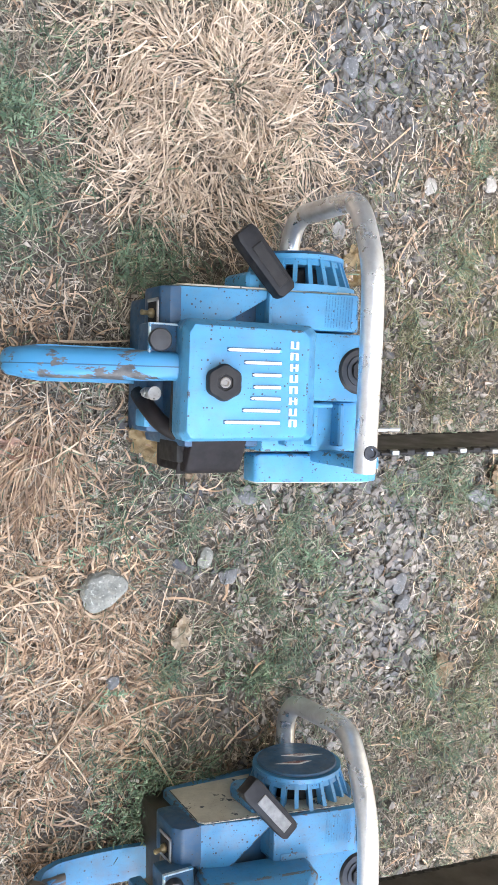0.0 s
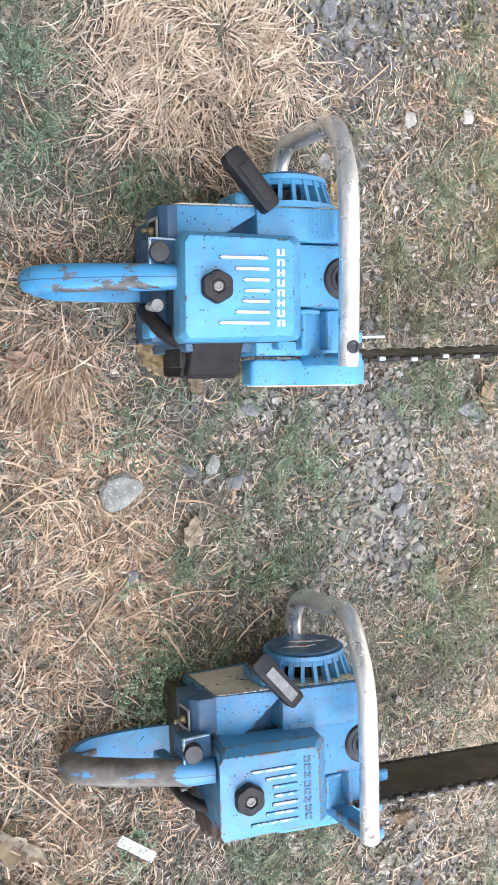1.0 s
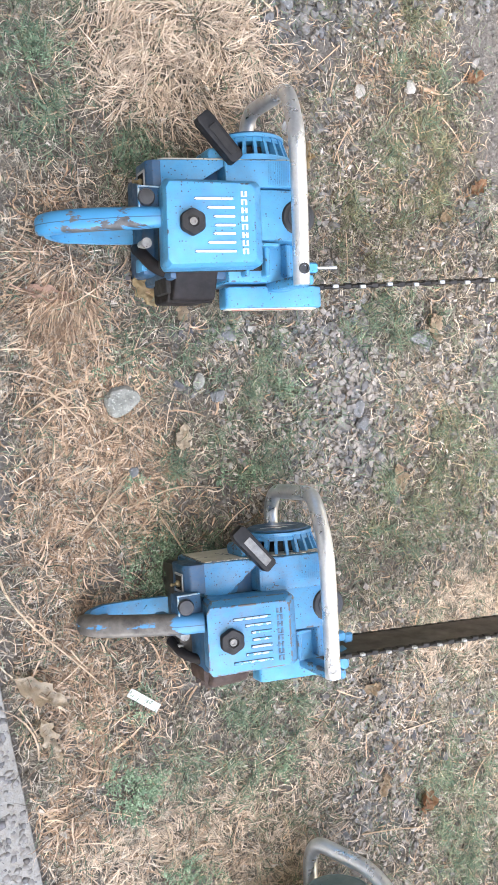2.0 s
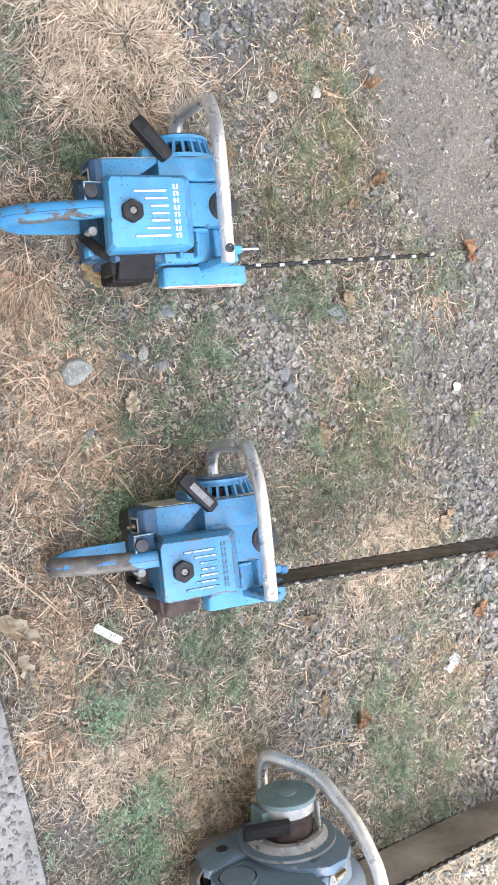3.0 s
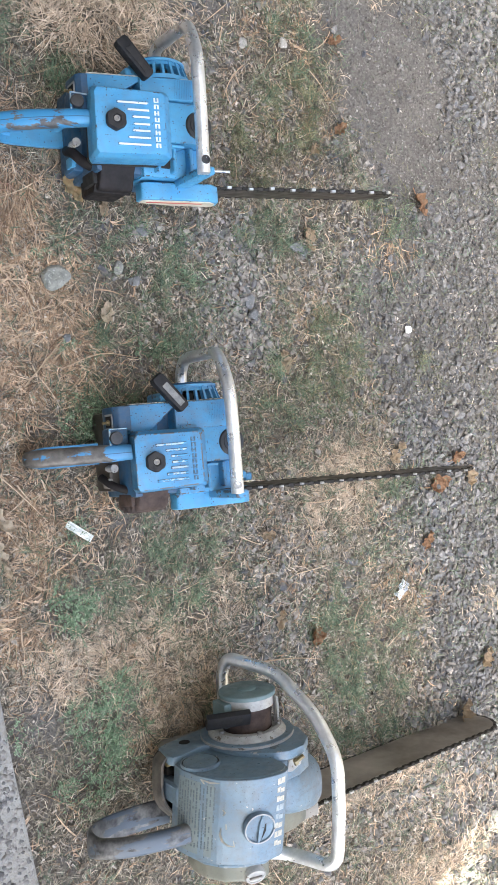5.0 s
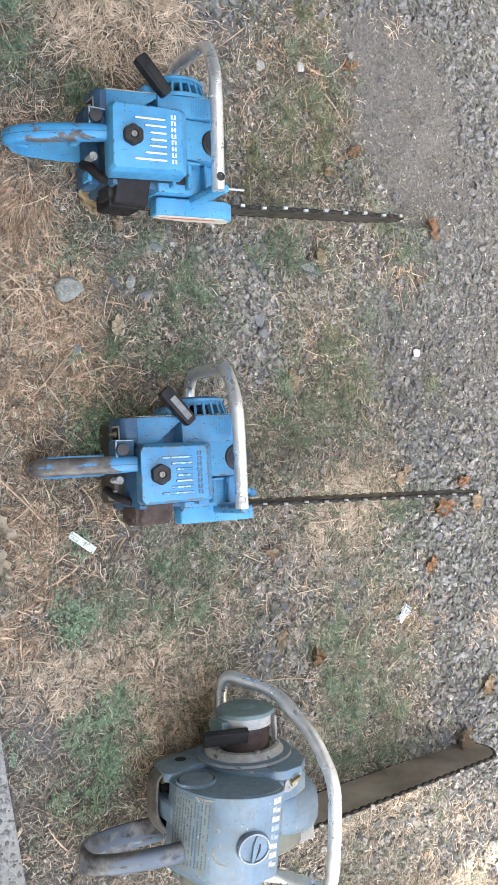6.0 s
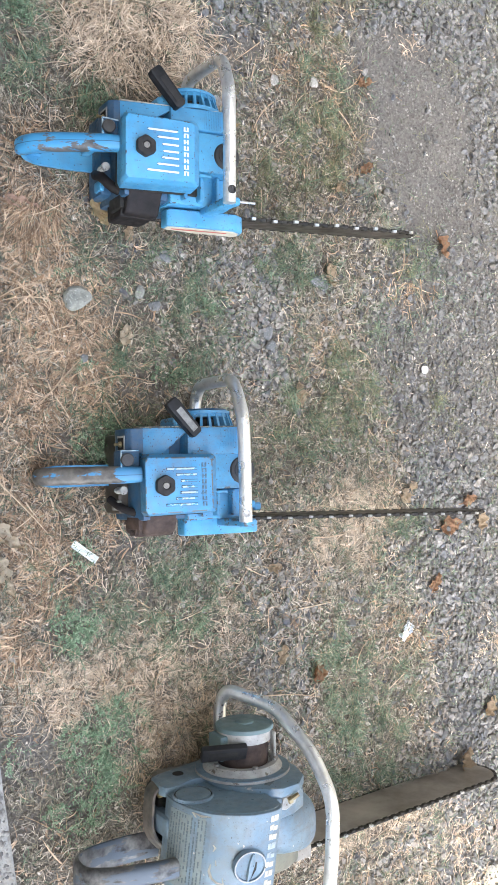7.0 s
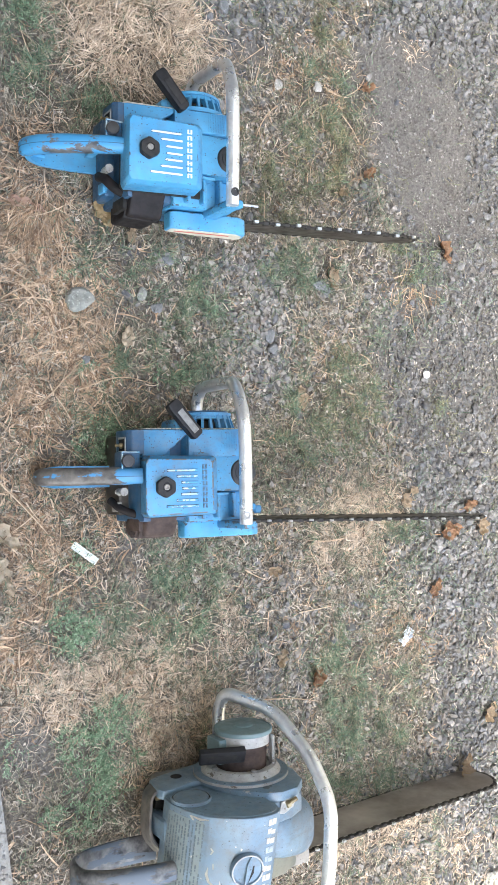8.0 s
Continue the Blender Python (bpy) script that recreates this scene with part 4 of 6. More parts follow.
def small_saw(at, turn, label, blue, worn):
    """A mid-size chainsaw with a ribbed filter cover, a slotted starter drum and a wrap handlebar."""
    rng = random.Random(5 if worn else 3)
    O = (0.40, -0.03, 0.0)
    saw = thing("chainsaw", at, label, "chainsaw", "chainsaws on the grass")
    saw.matrix_world = pose(*at, *turn)

    def P(name, b, mat, label="", parent=None, sharp=32):
        ob = part(name, b, mat, saw if parent is None else parent, label, O, sharp)
        return ob

    # crankcase and lower body
    b = box((0.325, -0.098, 0.012), (0.475, 0.030, 0.105), 0.005)
    box((0.34, -0.085, 0.0), (0.46, -0.06, 0.02), 0.003, bm=b)
    box((0.34, 0.0, 0.0), (0.46, 0.025, 0.02), 0.003, bm=b)
    P("crankcase", b, M["blue_shade_navy"], "blue crankcase with feet, shade put into its colour")

    # fan housing with its sloping top
    top = lambda x: 0.1085 + 0.235 * (x - 0.318)
    xl = 0.008 if worn else 0.0
    prof = [(0.317 + xl, 0.030), (0.316 + xl, 0.090), (0.320 + xl, top(0.320 + xl) - 0.006), (0.348, top(0.348) - 0.004), (0.3893, top(0.3893) - 0.026), (0.3896, top(0.3896)), (0.468, top(0.468)), (0.474, top(0.468) - 0.006), (0.476, 0.04), (0.46, 0.022), (0.33, 0.022)]
    yin = -0.0095 if worn else 0.0
    house = P("fan_housing", prism(prof, 0.004 + yin, 0.036, 0.003, 2), blue, "sky-blue painted fan housing")
    # sloping shoulder with a three-cornered recess beside the filter cover
    b = slab([(0.3165 + xl, 0.0045 + yin), (0.351, 0.0045 + yin), (0.3892, 0.0285), (0.3892, 0.0358), (0.3165 + xl, 0.0358)], -0.018, 0.0, 0.0016, 2)
    for v in b.verts:
        drop = max(0.0, 0.328 + xl - v.co.x) / 0.0115
        v.co.z += top(v.co.x) - 0.0035 * drop ** 2
    P("shoulder", b, blue, "", house)
    # cream side plate, with small print
    b = prism([(0.319 + 1.3 * xl, 0.034), (0.3175 + xl, 0.101 + xl * 0.3), (0.322 + xl, 0.1075 + xl * 0.23), (0.465, 0.1405), (0.4715, 0.137), (0.473, 0.042)], 0.0362, 0.0378, 0.0006, 1)
    plate = P("side_plate", b, M["cream_worn"] if worn else M["cream"], "cream side plate with dark specks of print", house)
    b = bmesh.new()
    for k in range(16):
        x, z = rng.uniform(0.340, 0.372), rng.uniform(0.072, 0.104)
        w, h = rng.uniform(0.0004, 0.0011), rng.uniform(0.0008, 0.0030)
        slab([(-w, -h), (w * 0.8, -h * 0.7), (w, h), (-w * 0.7, h * 0.8)], 0, 0.0003, 0, 1, b, plane_map((x, 0.0377, z), (1, 0, 0.3), (-0.3, 0, 1)))
    P("print", b, M["ink"], "dark flecks left of the print", plate)
    # caution print
    b = prism([(0.3895, top(0.3895) - 0.006), (0.3895, top(0.3895) + 0.0022), (0.4672, top(0.4672) + 0.0022), (0.4700, top(0.4672) - 0.006)], 0.0050 + yin, 0.0355, 0.0012, 2)
    P("raised_panel", b, blue, "", house)
    P("post", box((0.3885, 0.0065, top(0.3885) - 0.004), (0.3915, 0.034, top(0.3885) + 0.0046), 0.0012, 2), blue, "", house)
    mm = plane_map((0.4635, 0.033, top(0.4635) + 0.0025), (-0.05, -1.0, 0), (-1, 0, -0.235))
    P("caution_print", bars(mm, 0.027, 0.026, 10, rng, 0.0001, 0.26), M["ink_faint"], "block of faint small print", house)
    cu = bpy.data.curves.new("caution_word", "FONT")
    cu.body, cu.size, cu.extrude = "CAUTION", 0.0032, 0.0001
    word = new("caution_word", cu)
    dg = bpy.context.evaluated_depsgraph_get()
    me = bpy.data.meshes.new_from_object(word.evaluated_get(dg))
    bpy.data.objects.remove(word)
    me.materials.append(M["ink"])
    word = new("caution_word", me)
    word.parent = house
    word.matrix_local = Matrix.Translation(-Vector(O)) @ plane_map((0.4665, 0.029, top(0.4665) + 0.0025), (-0.05, -1.0, 0), (1, 0, 0.235))

    # starter drum
    dy = 0.008 if worn else 0.0
    c = (0.441, 0.037 - dy, 0.085)
    # near-black core: the shade between the fins is put into its colour
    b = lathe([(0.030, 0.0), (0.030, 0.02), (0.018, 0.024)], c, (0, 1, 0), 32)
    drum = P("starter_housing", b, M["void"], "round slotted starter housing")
    b = ring(0.053, 0.044, 0.006, c, (0, 1, 0), 36)
    P("rim", b, blue, "", drum)
    fins = 22
    for k in range(fins):
        a = 2 * math.pi * (k + 0.5) / fins
        ra, rb = 0.0505, 0.0405
        wv = 0.0019
        q = bmesh.new()
        ca, sa = math.cos(a), math.sin(a)
        pts = []
        for rr, yy in ((ra, 0.004), (rb, 0.032), (rb - 0.008, 0.032), (ra - 0.010, 0.004)):
            for sd in (-1, 1):
                pts.append(q.verts.new((c[0] + rr * ca - sd * wv * sa, c[1] + yy, c[2] + rr * sa + sd * wv * ca)))
        for f in ((0, 1, 3, 2), (2, 3, 5, 4), (4, 5, 7, 6), (6, 7, 1, 0), (0, 2, 4, 6), (1, 7, 5, 3)):
            q.faces.new([pts[j] for j in f])
        P("fin", q, blue, "", drum)
    P("drum_band", lathe([(0.0300, 0.0235), (0.0420, 0.0235), (0.0392, 0.0325), (0.0300, 0.0325)], c, (0, 1, 0), 40), blue, "", drum)
    b = ring(0.0425, 0.028, 0.004, (c[0], c[1] + 0.029, c[2]), (0, 1, 0), 36)
    P("outer_ring", b, blue, "", drum)
    P("starter_disc", lathe([(0.036, 0.0), (0.0385, 0.0015), (0.0375, 0.0035), (0.0, 0.0042)], (c[0], c[1] + 0.0325, c[2]), (0, 1, 0), 40), M["blue_shade_navy"], "dark round starter badge", drum)
    if worn:
        for name, mat, k, t in (("badge_flash", M["white"], 1.0, 0.0003), ("badge_stripe", M["red_dim"], 0.72, 0.0005)):
            q = bmesh.new()
            m3 = plane_map((c[0], c[1] + 0.0367, c[2]), (1, 0, 0.12), (0, 0, 1))
            slab([(-0.026 * k, 0.006), (-0.004, 0.006 + 0.009 * k), (0.010 * k, 0.006 + 0.006 * k), (-0.002, 0.006 + 0.002 * k), (-0.006, 0.006)], 0, t, 0, 1, q, m3)
            slab([(-0.012 * k, -0.010), (0.004, -0.010 + 0.010 * k), (0.027 * k, -0.004 + 0.006 * k), (0.008, -0.010 + 0.003 * k)], 0, t, 0, 1, q, m3)
            P(name, q, mat, "worn red and white badge mark", drum)
    # upper left cheek of the starter, where the rope leaves
    P("rope_guide", box((0.374, 0.035, 0.07), (0.398, 0.052, 0.116), 0.007, 3), blue, "", house)

    # pull grip
    a0, a1 = Vector((0.360, 0.082 - dy, 0.130)), Vector((0.401, 0.033 - dy, 0.136))
    mm = plane_map((a0 + a1) / 2, a1 - a0, (0.76, 0.64, 0.0))
    ln = (a1 - a0).length / 2
    b = slab([(-ln, -0.0085), (-ln + 0.006, -0.0105), (ln - 0.004, -0.0095), (ln, -0.007), (ln, 0.007), (ln - 0.004, 0.0095), (-ln + 0.006, 0.0105), (-ln, 0.0085)], -0.008, 0.006, 0.0025, 2)
    b.transform(mm)
    grip = P("pull_grip", b, M["grip_black"], "black plastic starter pull grip")
    b = box((-0.016, -0.0052, 0.0062), (0.024, 0.0052, 0.0072), 0.0008, 1)
    b.transform(mm)
    P("grip_inlay", b, M["inlay_grey"] if worn else M["rubber"], "grey worn inlay" if worn else "", grip)

    # rear panel with its switch, cap boss and tank
    prof = [(0.306, 0.058), (0.303, 0.066), (0.303, 0.098), (0.309, 0.106), (0.319 + xl, 0.107 + 0.2 * xl), (0.319 + xl, 0.058)]
    # the body's blue, darkened in the colour for the panel's shaded side
    rear = P("rear_panel", prism(prof, 0.000, 0.0355, 0.0025, 2), M["blue_shade_navy"], "blue rear panel, shade put into its colour")
    b = box((0.3015, 0.004, 0.076), (0.304, 0.024, 0.097), 0.001, 1)
    P("switch_plate", b, M["void"], "", rear)
    b = bmesh.new()
    for lo, hi in (((0.3010, 0.0025, 0.0955), (0.3025, 0.0255, 0.0985)), ((0.3010, 0.0025, 0.0755), (0.3025, 0.0055, 0.0985)), ((0.3010, 0.0225, 0.0755), (0.3025, 0.0255, 0.0985))):
        box(lo, hi, 0.0004, 1, b)
    P("switch_frame", b, M["cast_bright"], "thin worn metal frame", rear)
    b = lathe([(0.0042, 0), (0.0042, 0.004), (0.0030, 0.005), (0.0018, 0.007), (0.0024, 0.013), (0.0, 0.0145)], (0.303, 0.013, 0.087), (-1, 0, 0.25), 14)
    P("toggle_switch", b, M["brass"], "small brass toggle switch", rear)
    b = bmesh.new()
    for lo, hi in (((0.2885, 0.0022, 0.1105), (0.3165, 0.0038, 0.1142)), ((0.2882, -0.0205, 0.1105), (0.2898, 0.0038, 0.1142))):
        box(lo, hi, 0.0004, 1, b)
    boss = P("cap_boss", box((0.288, -0.022, 0.088), (0.318, 0.004, 0.113), 0.004), M["blue_shade_navy"])
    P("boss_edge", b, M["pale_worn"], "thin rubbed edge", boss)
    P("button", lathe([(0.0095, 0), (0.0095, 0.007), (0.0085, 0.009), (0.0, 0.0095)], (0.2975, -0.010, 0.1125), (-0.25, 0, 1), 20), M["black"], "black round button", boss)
    P("fuel_tank", box((0.309, -0.088, 0.010), (0.335, 0.03, 0.058), 0.006), M["bar"] if worn else M["blue_shade_navy"], "oily dark tank end" if worn else "blue fuel tank end, shade put into its colour")
    b = bmesh.new()
    for k in range(5):
        lathe([(0.0052, 0), (0.0052, 0.0022)], (0.3075, -0.0535, 0.062 + 0.0035 * k), (0, 0, 1), 14, b)
    lathe([(0.0035, 0), (0.0035, 0.022), (0.006, 0.022), (0.006, 0.026), (0.0, 0.026)], (0.3075, -0.0535, 0.055), (0, 0, 1), 14, b)
    P("throttle_fitting", b, M["cast_bright"], "ringed metal throttle fitting")
    b = sweep(rounded_path([(0.309, -0.055, 0.040), (0.306, -0.064, 0.066), (0.315, -0.080, 0.078), (0.335, -0.090, 0.084)], 0.014), circle(0.0075, 12))
    if worn:
        b.free()
        b = sweep(rounded_path([(0.304, -0.066, 0.040), (0.310, -0.080, 0.066), (0.33, -0.088, 0.078)], 0.012), circle(0.0060, 12))
    P("fuel_hose", b, M["soot"], "dark rubber hose")
    P("bracket", box((0.306, -0.083, 0.040), (0.313, -0.068, 0.062), 0.002), M["cast"] if worn else blue)

    # rear handle
    path = rounded_path([(0.318, -0.031, 0.117), (0.300, -0.031, 0.111), (0.240, -0.030, 0.078), (0.208, -0.030, 0.052), (0.198, -0.030, 0.032), (0.210, -0.030, 0.019), (0.232, -0.030, 0.017)], 0.022)

    def section(t):
        k = 0.84 + 0.12 * math.sin(math.pi * min(t * 1.25, 1.0)) - 0.42 * max(0.0, t - 0.72) / 0.28
        w, h = 0.0135 * k, 0.0125 * k
        return [(w * math.copysign(abs(math.cos(2 * math.pi * j / 20)) ** 0.75, math.cos(2 * math.pi * j / 20)), h * math.copysign(abs(math.sin(2 * math.pi * j / 20)) ** 0.75, math.sin(2 * math.pi * j / 20))) for j in range(20)]

    han = P("rear_handle", sweep(path, section), M["handle_worn"] if worn else M["handle"], "worn rear grip rubbed to bare metal")
    path = rounded_path([(0.2015, -0.030, 0.034), (0.207, -0.030, 0.021), (0.225, -0.030, 0.0155), (0.255, -0.030, 0.015), (0.285, -0.030, 0.018), (0.318, -0.030, 0.026)], 0.012)
    P("trigger_guard", sweep(path, lambda t: [(w * (0.0105 + 0.0055 * min(t * 2.5, 1.0)), h * 0.0035) for w, h in ((1, 1), (-1, 1), (-1, -1), (1, -1))]), blue, "flat blue strap under the grip", han)
    P("trigger", box((0.279, -0.036, 0.055), (0.292, -0.024, 0.098), 0.003), blue, "", han)

    # filter cover
    cw = 0.885 if worn else 1.0
    F = plane_map((0.3075, -0.0885, 0.1475), (0.0975, 0, 0.0200), (0, 1, 0.0))
    outline = [(0.0, 0.007), (0.001, 0.084), (0.005, 0.0905), (0.095, 0.089), (0.100, 0.084), (0.1, 0.007), (0.096, 0.003), (0.004, 0.001)]
    outline = [(p, 0.001 + (q - 0.001) * cw) for p, q in outline]
    skirt = 0.0045 if worn else -0.003
    flare = [(p + (0.0105 if p > 0.05 else skirt), q + (0.0055 if q > 0.045 else -0.003)) for p, q in outline]
    b = bmesh.new()
    rings = [[b.verts.new((p, q, z)) for p, q in ol] for ol, z in ((outline, 0.0), (flare, -0.013), (flare, -0.044))]
    b.faces.new(rings[0])
    b.faces.new(rings[2][::-1])
    for r0, r1 in zip(rings, rings[1:]):
        for k in range(8):
            b.faces.new((r0[k], r0[(k + 1) % 8], r1[(k + 1) % 8], r1[k]))
    bmesh.ops.recalc_face_normals(b, faces=b.faces)
    bevel(b, 0.0016, 2)
    b.transform(F)
    # near-black band standing out below the cover's lower edge
    g = prism([(p + (0.010 * (1 - p / 0.1) if worn else 0.0), q * cw - (0.002 if worn else 0.0)) for p, q in ((0.002, 0.008), (0.004, 0.083), (0.009, 0.089), (0.091, 0.0875), (0.098, 0.082), (0.098, 0.010), (0.093, 0.004), (0.008, 0.003))], -0.050, -0.041, 0.001, 1, shrink=(1.12, 1.12))
    g.transform(F @ Matrix(((1, 0, 0, 0), (0, 0, 1, 0), (0, 1, 0, 0), (0, 0, 0, 1))))
    P("cover_under_band", g, M["void"], "dark band under the cover")
    cover = P("filter_cover", b, M["cover_worn"] if worn else blue, "sky-blue ribbed air filter cover")
    L, W = 0.100, 0.0915 * cw
    for u0, v0 in zip((0.32, 0.46, 0.53, 0.54, 0.52, 0.455, 0.305), (0.215, 0.32, 0.425, 0.53, 0.63, 0.735, 0.84)):
        vy = W * (1 - v0)
        b = slab([(u0 * L - 0.001, vy), (u0 * L + 0.0014, vy - 0.0013), (0.765 * L, vy - 0.0013), (0.765 * L, vy + 0.0013), (u0 * L + 0.0014, vy + 0.0013)], -0.001, 0.0015, 0.0005, 2)
        b.transform(F)
        edge = 0.0019 if worn else 0.0016
        q = box((u0 * L - 0.0009, vy - edge, -0.001), (0.765 * L + 0.0004, vy + edge, 0.0005), 0.0003, 1)
        q.transform(F)
        P("rib_edge", q, M["ink"] if worn else M["blue_shade_navy"], "", cover)
        P("rib", b, M["pale_worn"] if worn else M["pale"], "", cover)
    for k in range(8):
        v0 = 0.155 + 0.098 * k
        y = W * (1 - v0)
        b = box((0.838 * L, y - 0.0031, -0.001), (0.864 * L, y + 0.0031, 0.0009), 0.0004, 1)
        box((0.884 * L, y - 0.0031, -0.001), (0.910 * L, y + 0.0031, 0.0009), 0.0004, 1, b)
        e = (-0.0031, 0.0021, -0.0005)[k % 3]
        box((0.858 * L, y + e, -0.001), (0.890 * L, y + e + 0.0010, 0.00085), 0.0002, 1, b)
        b.transform(F)
        P("name_block", b, M["block_worn"] if worn else M["pale"], "", cover)
    kc = F @ Vector((0.280 * L, W * 0.50, 0.0))
    kn = F.to_3x3() @ Vector((0, 0, 1))
    b = bmesh.new()
    hexa = []
    for k in range(48):
        a = 2 * math.pi * k / 48
        hexa.append(0.0148 * (1 - 0.085 * (0.5 - 0.5 * math.cos(6 * a))))
    rings = []
    for s, h in ((0.97, 0.0), (1.0, 0.002), (1.0, 0.007), (0.9, 0.0095), (0.45, 0.010), (0.40, 0.0085)):
        rings.append([b.verts.new((hexa[k] * s * math.cos(2 * math.pi * k / 48), hexa[k] * s * math.sin(2 * math.pi * k / 48), h)) for k in range(48)])
    for r0, r1 in zip(rings, rings[1:]):
        for k in range(48):
            b.faces.new((r0[k], r0[(k + 1) % 48], r1[(k + 1) % 48], r1[k]))
    b.faces.new(rings[-1])
    b.transform(Matrix.Translation(kc) @ kn.to_track_quat("Z", "Y").to_matrix().to_4x4())
    P("cover_knob", b, M["rubber"], "dark lobed cover knob", cover)
    P("knob_screw", lathe([(0.0042, 0.0), (0.0042, 0.0014), (0.0034, 0.0018), (0.0024, 0.0016), (0.0020, 0.0006), (0.0, 0.0006)], kc + kn * 0.0085, kn, 18), M["cast"], "bright screw end", cover)

    # front deck
    deck_top = lambda x: 0.1315 + 0.16 * (x - 0.40)
    b = prism([(0.395, 0.07), (0.395, deck_top(0.395)), (0.482, deck_top(0.482)), (0.488, deck_top(0.482) - 0.008), (0.488, 0.06)], -0.056, 0.0025, 0.003, 2)
    P("front_deck", b, blue, "sky-blue front deck")
    b = prism([(0.395, 0.06), (0.395, 0.112), (0.490, 0.122), (0.494, 0.06)], -0.1012, -0.057, 0.002, 2)
    for x, h in ((0.411, 0.010), (0.436, 0.013), (0.462, 0.015)):
        box((x, -0.096, 0.108), (x + 0.006, -0.058, 0.116 + h), 0.0015, 1, b)
    box((0.414, -0.062, 0.11), (0.452, -0.058, 0.136), 0.001, 1, b)
    P("oiler_housing", b, blue, "ribbed oiler housing")
    # near-black block whose colour stands for the shade of a gap
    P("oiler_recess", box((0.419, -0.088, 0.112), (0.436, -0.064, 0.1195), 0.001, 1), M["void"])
    P("oiler_lever", sweep(rounded_path([(0.410, -0.078, 0.1215), (0.424, -0.080, 0.1235), (0.434, -0.074, 0.1245)], 0.004), circle(0.0020, 8)), M["soot"], "dark oily lever")
    cap = P("oil_cap", lathe([(0.0205, 0), (0.0205, 0.006), (0.0185, 0.008), (0.0140, 0.0085), (0.0135, 0.0095), (0.0, 0.0098)], (0.4745, -0.029, deck_top(0.47) - 0.005), (-0.16, 0, 1), 32), M["black"], "black round oil cap")
    b = slab([(0.0105 * math.cos(math.pi * k / 4 + 0.39), 0.0105 * math.sin(math.pi * k / 4 + 0.39)) for k in range(8)], 0, 0.0012, 0.0003, 1)
    b.transform(plane_map((0.4735, -0.029, deck_top(0.4735) + 0.0050), (1, 0, 0.16), (0, 1, 0)))
    P("cap_face", b, M["rubber"], "grey octagonal cap face", cap)
    P("front_bumper", box((0.478, -0.075, 0.03), (0.500, -0.03, 0.110), 0.004), blue)
    b = box((0.497, -0.088, 0.100), (0.515, -0.076, 0.116), 0.002, 1)
    P("adjuster_block", b, blue)
    if worn:
        P("chain_guard", box((0.514, -0.092, 0.106), (0.527, -0.080, 0.114), 0.002, 1), blue, "small blue chain bracket")
    else:
        P("adjuster_pin", lathe([(0.0022, 0), (0.0022, 0.033), (0.0, 0.034)], (0.508, -0.082, 0.112), (1, 0.02, 0.12), 10), M["steel"], "bright steel pin")

    # clutch side
    prof = [(0.398, 0.074), (0.398, 0.095), (0.403, 0.0985), (0.504, 0.1195), (0.519, 0.112), (0.524, 0.095), (0.515, 0.086), (0.45, 0.074)]
    cy = 0.005 if worn else 0.0
    # on the worn saw this lighter blue stands in for the sky's reflection
    clutch = P("clutch_cover", prism(prof, -0.130 + cy, -0.1045 + cy, 0.0040, 3), M["blue"], "sky-blue clutch cover")
    if not worn:
        P("decal", prism([(0.402, 0.077), (0.401, 0.090), (0.405, 0.093), (0.502, 0.1135), (0.515, 0.107), (0.519, 0.096), (0.512, 0.089), (0.45, 0.078)], -0.1312, -0.1298, 0.0004, 1), M["cream"], "cream decal strip", clutch)
        P("decal_stripe", prism([(0.41, 0.083), (0.41, 0.087), (0.495, 0.105), (0.495, 0.101)], -0.1316, -0.1311, 0.0001, 1), M["red"], "", clutch)

    # muffler
    mx = 0.331
    b = box((mx, -0.121, 0.028), (0.385, -0.084, 0.094), 0.012 if worn else 0.006, 4)
    for z in (0.052, 0.066, 0.0785) if worn else (0.0785,):
        box((mx - 0.002, -0.1225, z), (0.387, -0.0835, z + 0.0032), 0.0014, 1, b)
    for v in b.verts:
        if v.co.z > 0.06:
            v.co.z += (v.co.y + 0.121) * 0.45
    muf = P("muffler", b, M["rust"] if worn else M["soot"], "rusty brown box muffler" if worn else "black box muffler")
    b = box((mx - 0.006, -0.112, 0.05), (mx + 0.003, -0.092, 0.090), 0.003)
    P("outlet", b, M["void"] if not worn else M["rust"], "", muf)

    # front handlebar
    pts = [(0.449, -0.113, 0.189), (0.448, -0.02, 0.193), (0.447, 0.052, 0.194), (0.456, 0.098, 0.165), (0.464, 0.117, 0.140), (0.460, 0.116, 0.055), (0.461, 0.095, 0.038), (0.46, 0.035, 0.036)]
    if worn:
        pts = [(x - 0.003, y - math.copysign(0.009, y) if abs(y) > 0.09 else y - 0.004, z) for x, y, z in pts]
    hb = handlebar(saw, pts, 0.0094, O, "bare worn aluminium wrap handlebar", 0.022)
    P("end_bracket", box((0.448, -0.112, 0.10), (0.470, -0.100, 0.182), 0.004), blue, "", hb)
    P("bolt", lathe([(0.0062, 0), (0.0062, 0.0016), (0.0040, 0.0018), (0.0036, 0.0006), (0.0, 0.0006)], *((((0.4415, -0.092, 0.1972), (-0.40, 0.1, 0.9))) if worn else (((0.4475, -0.096, 0.1985), (-0.1, 0, 1)))), 18), M["cast_bright"] if worn else M["black"], "", hb)
    return saw


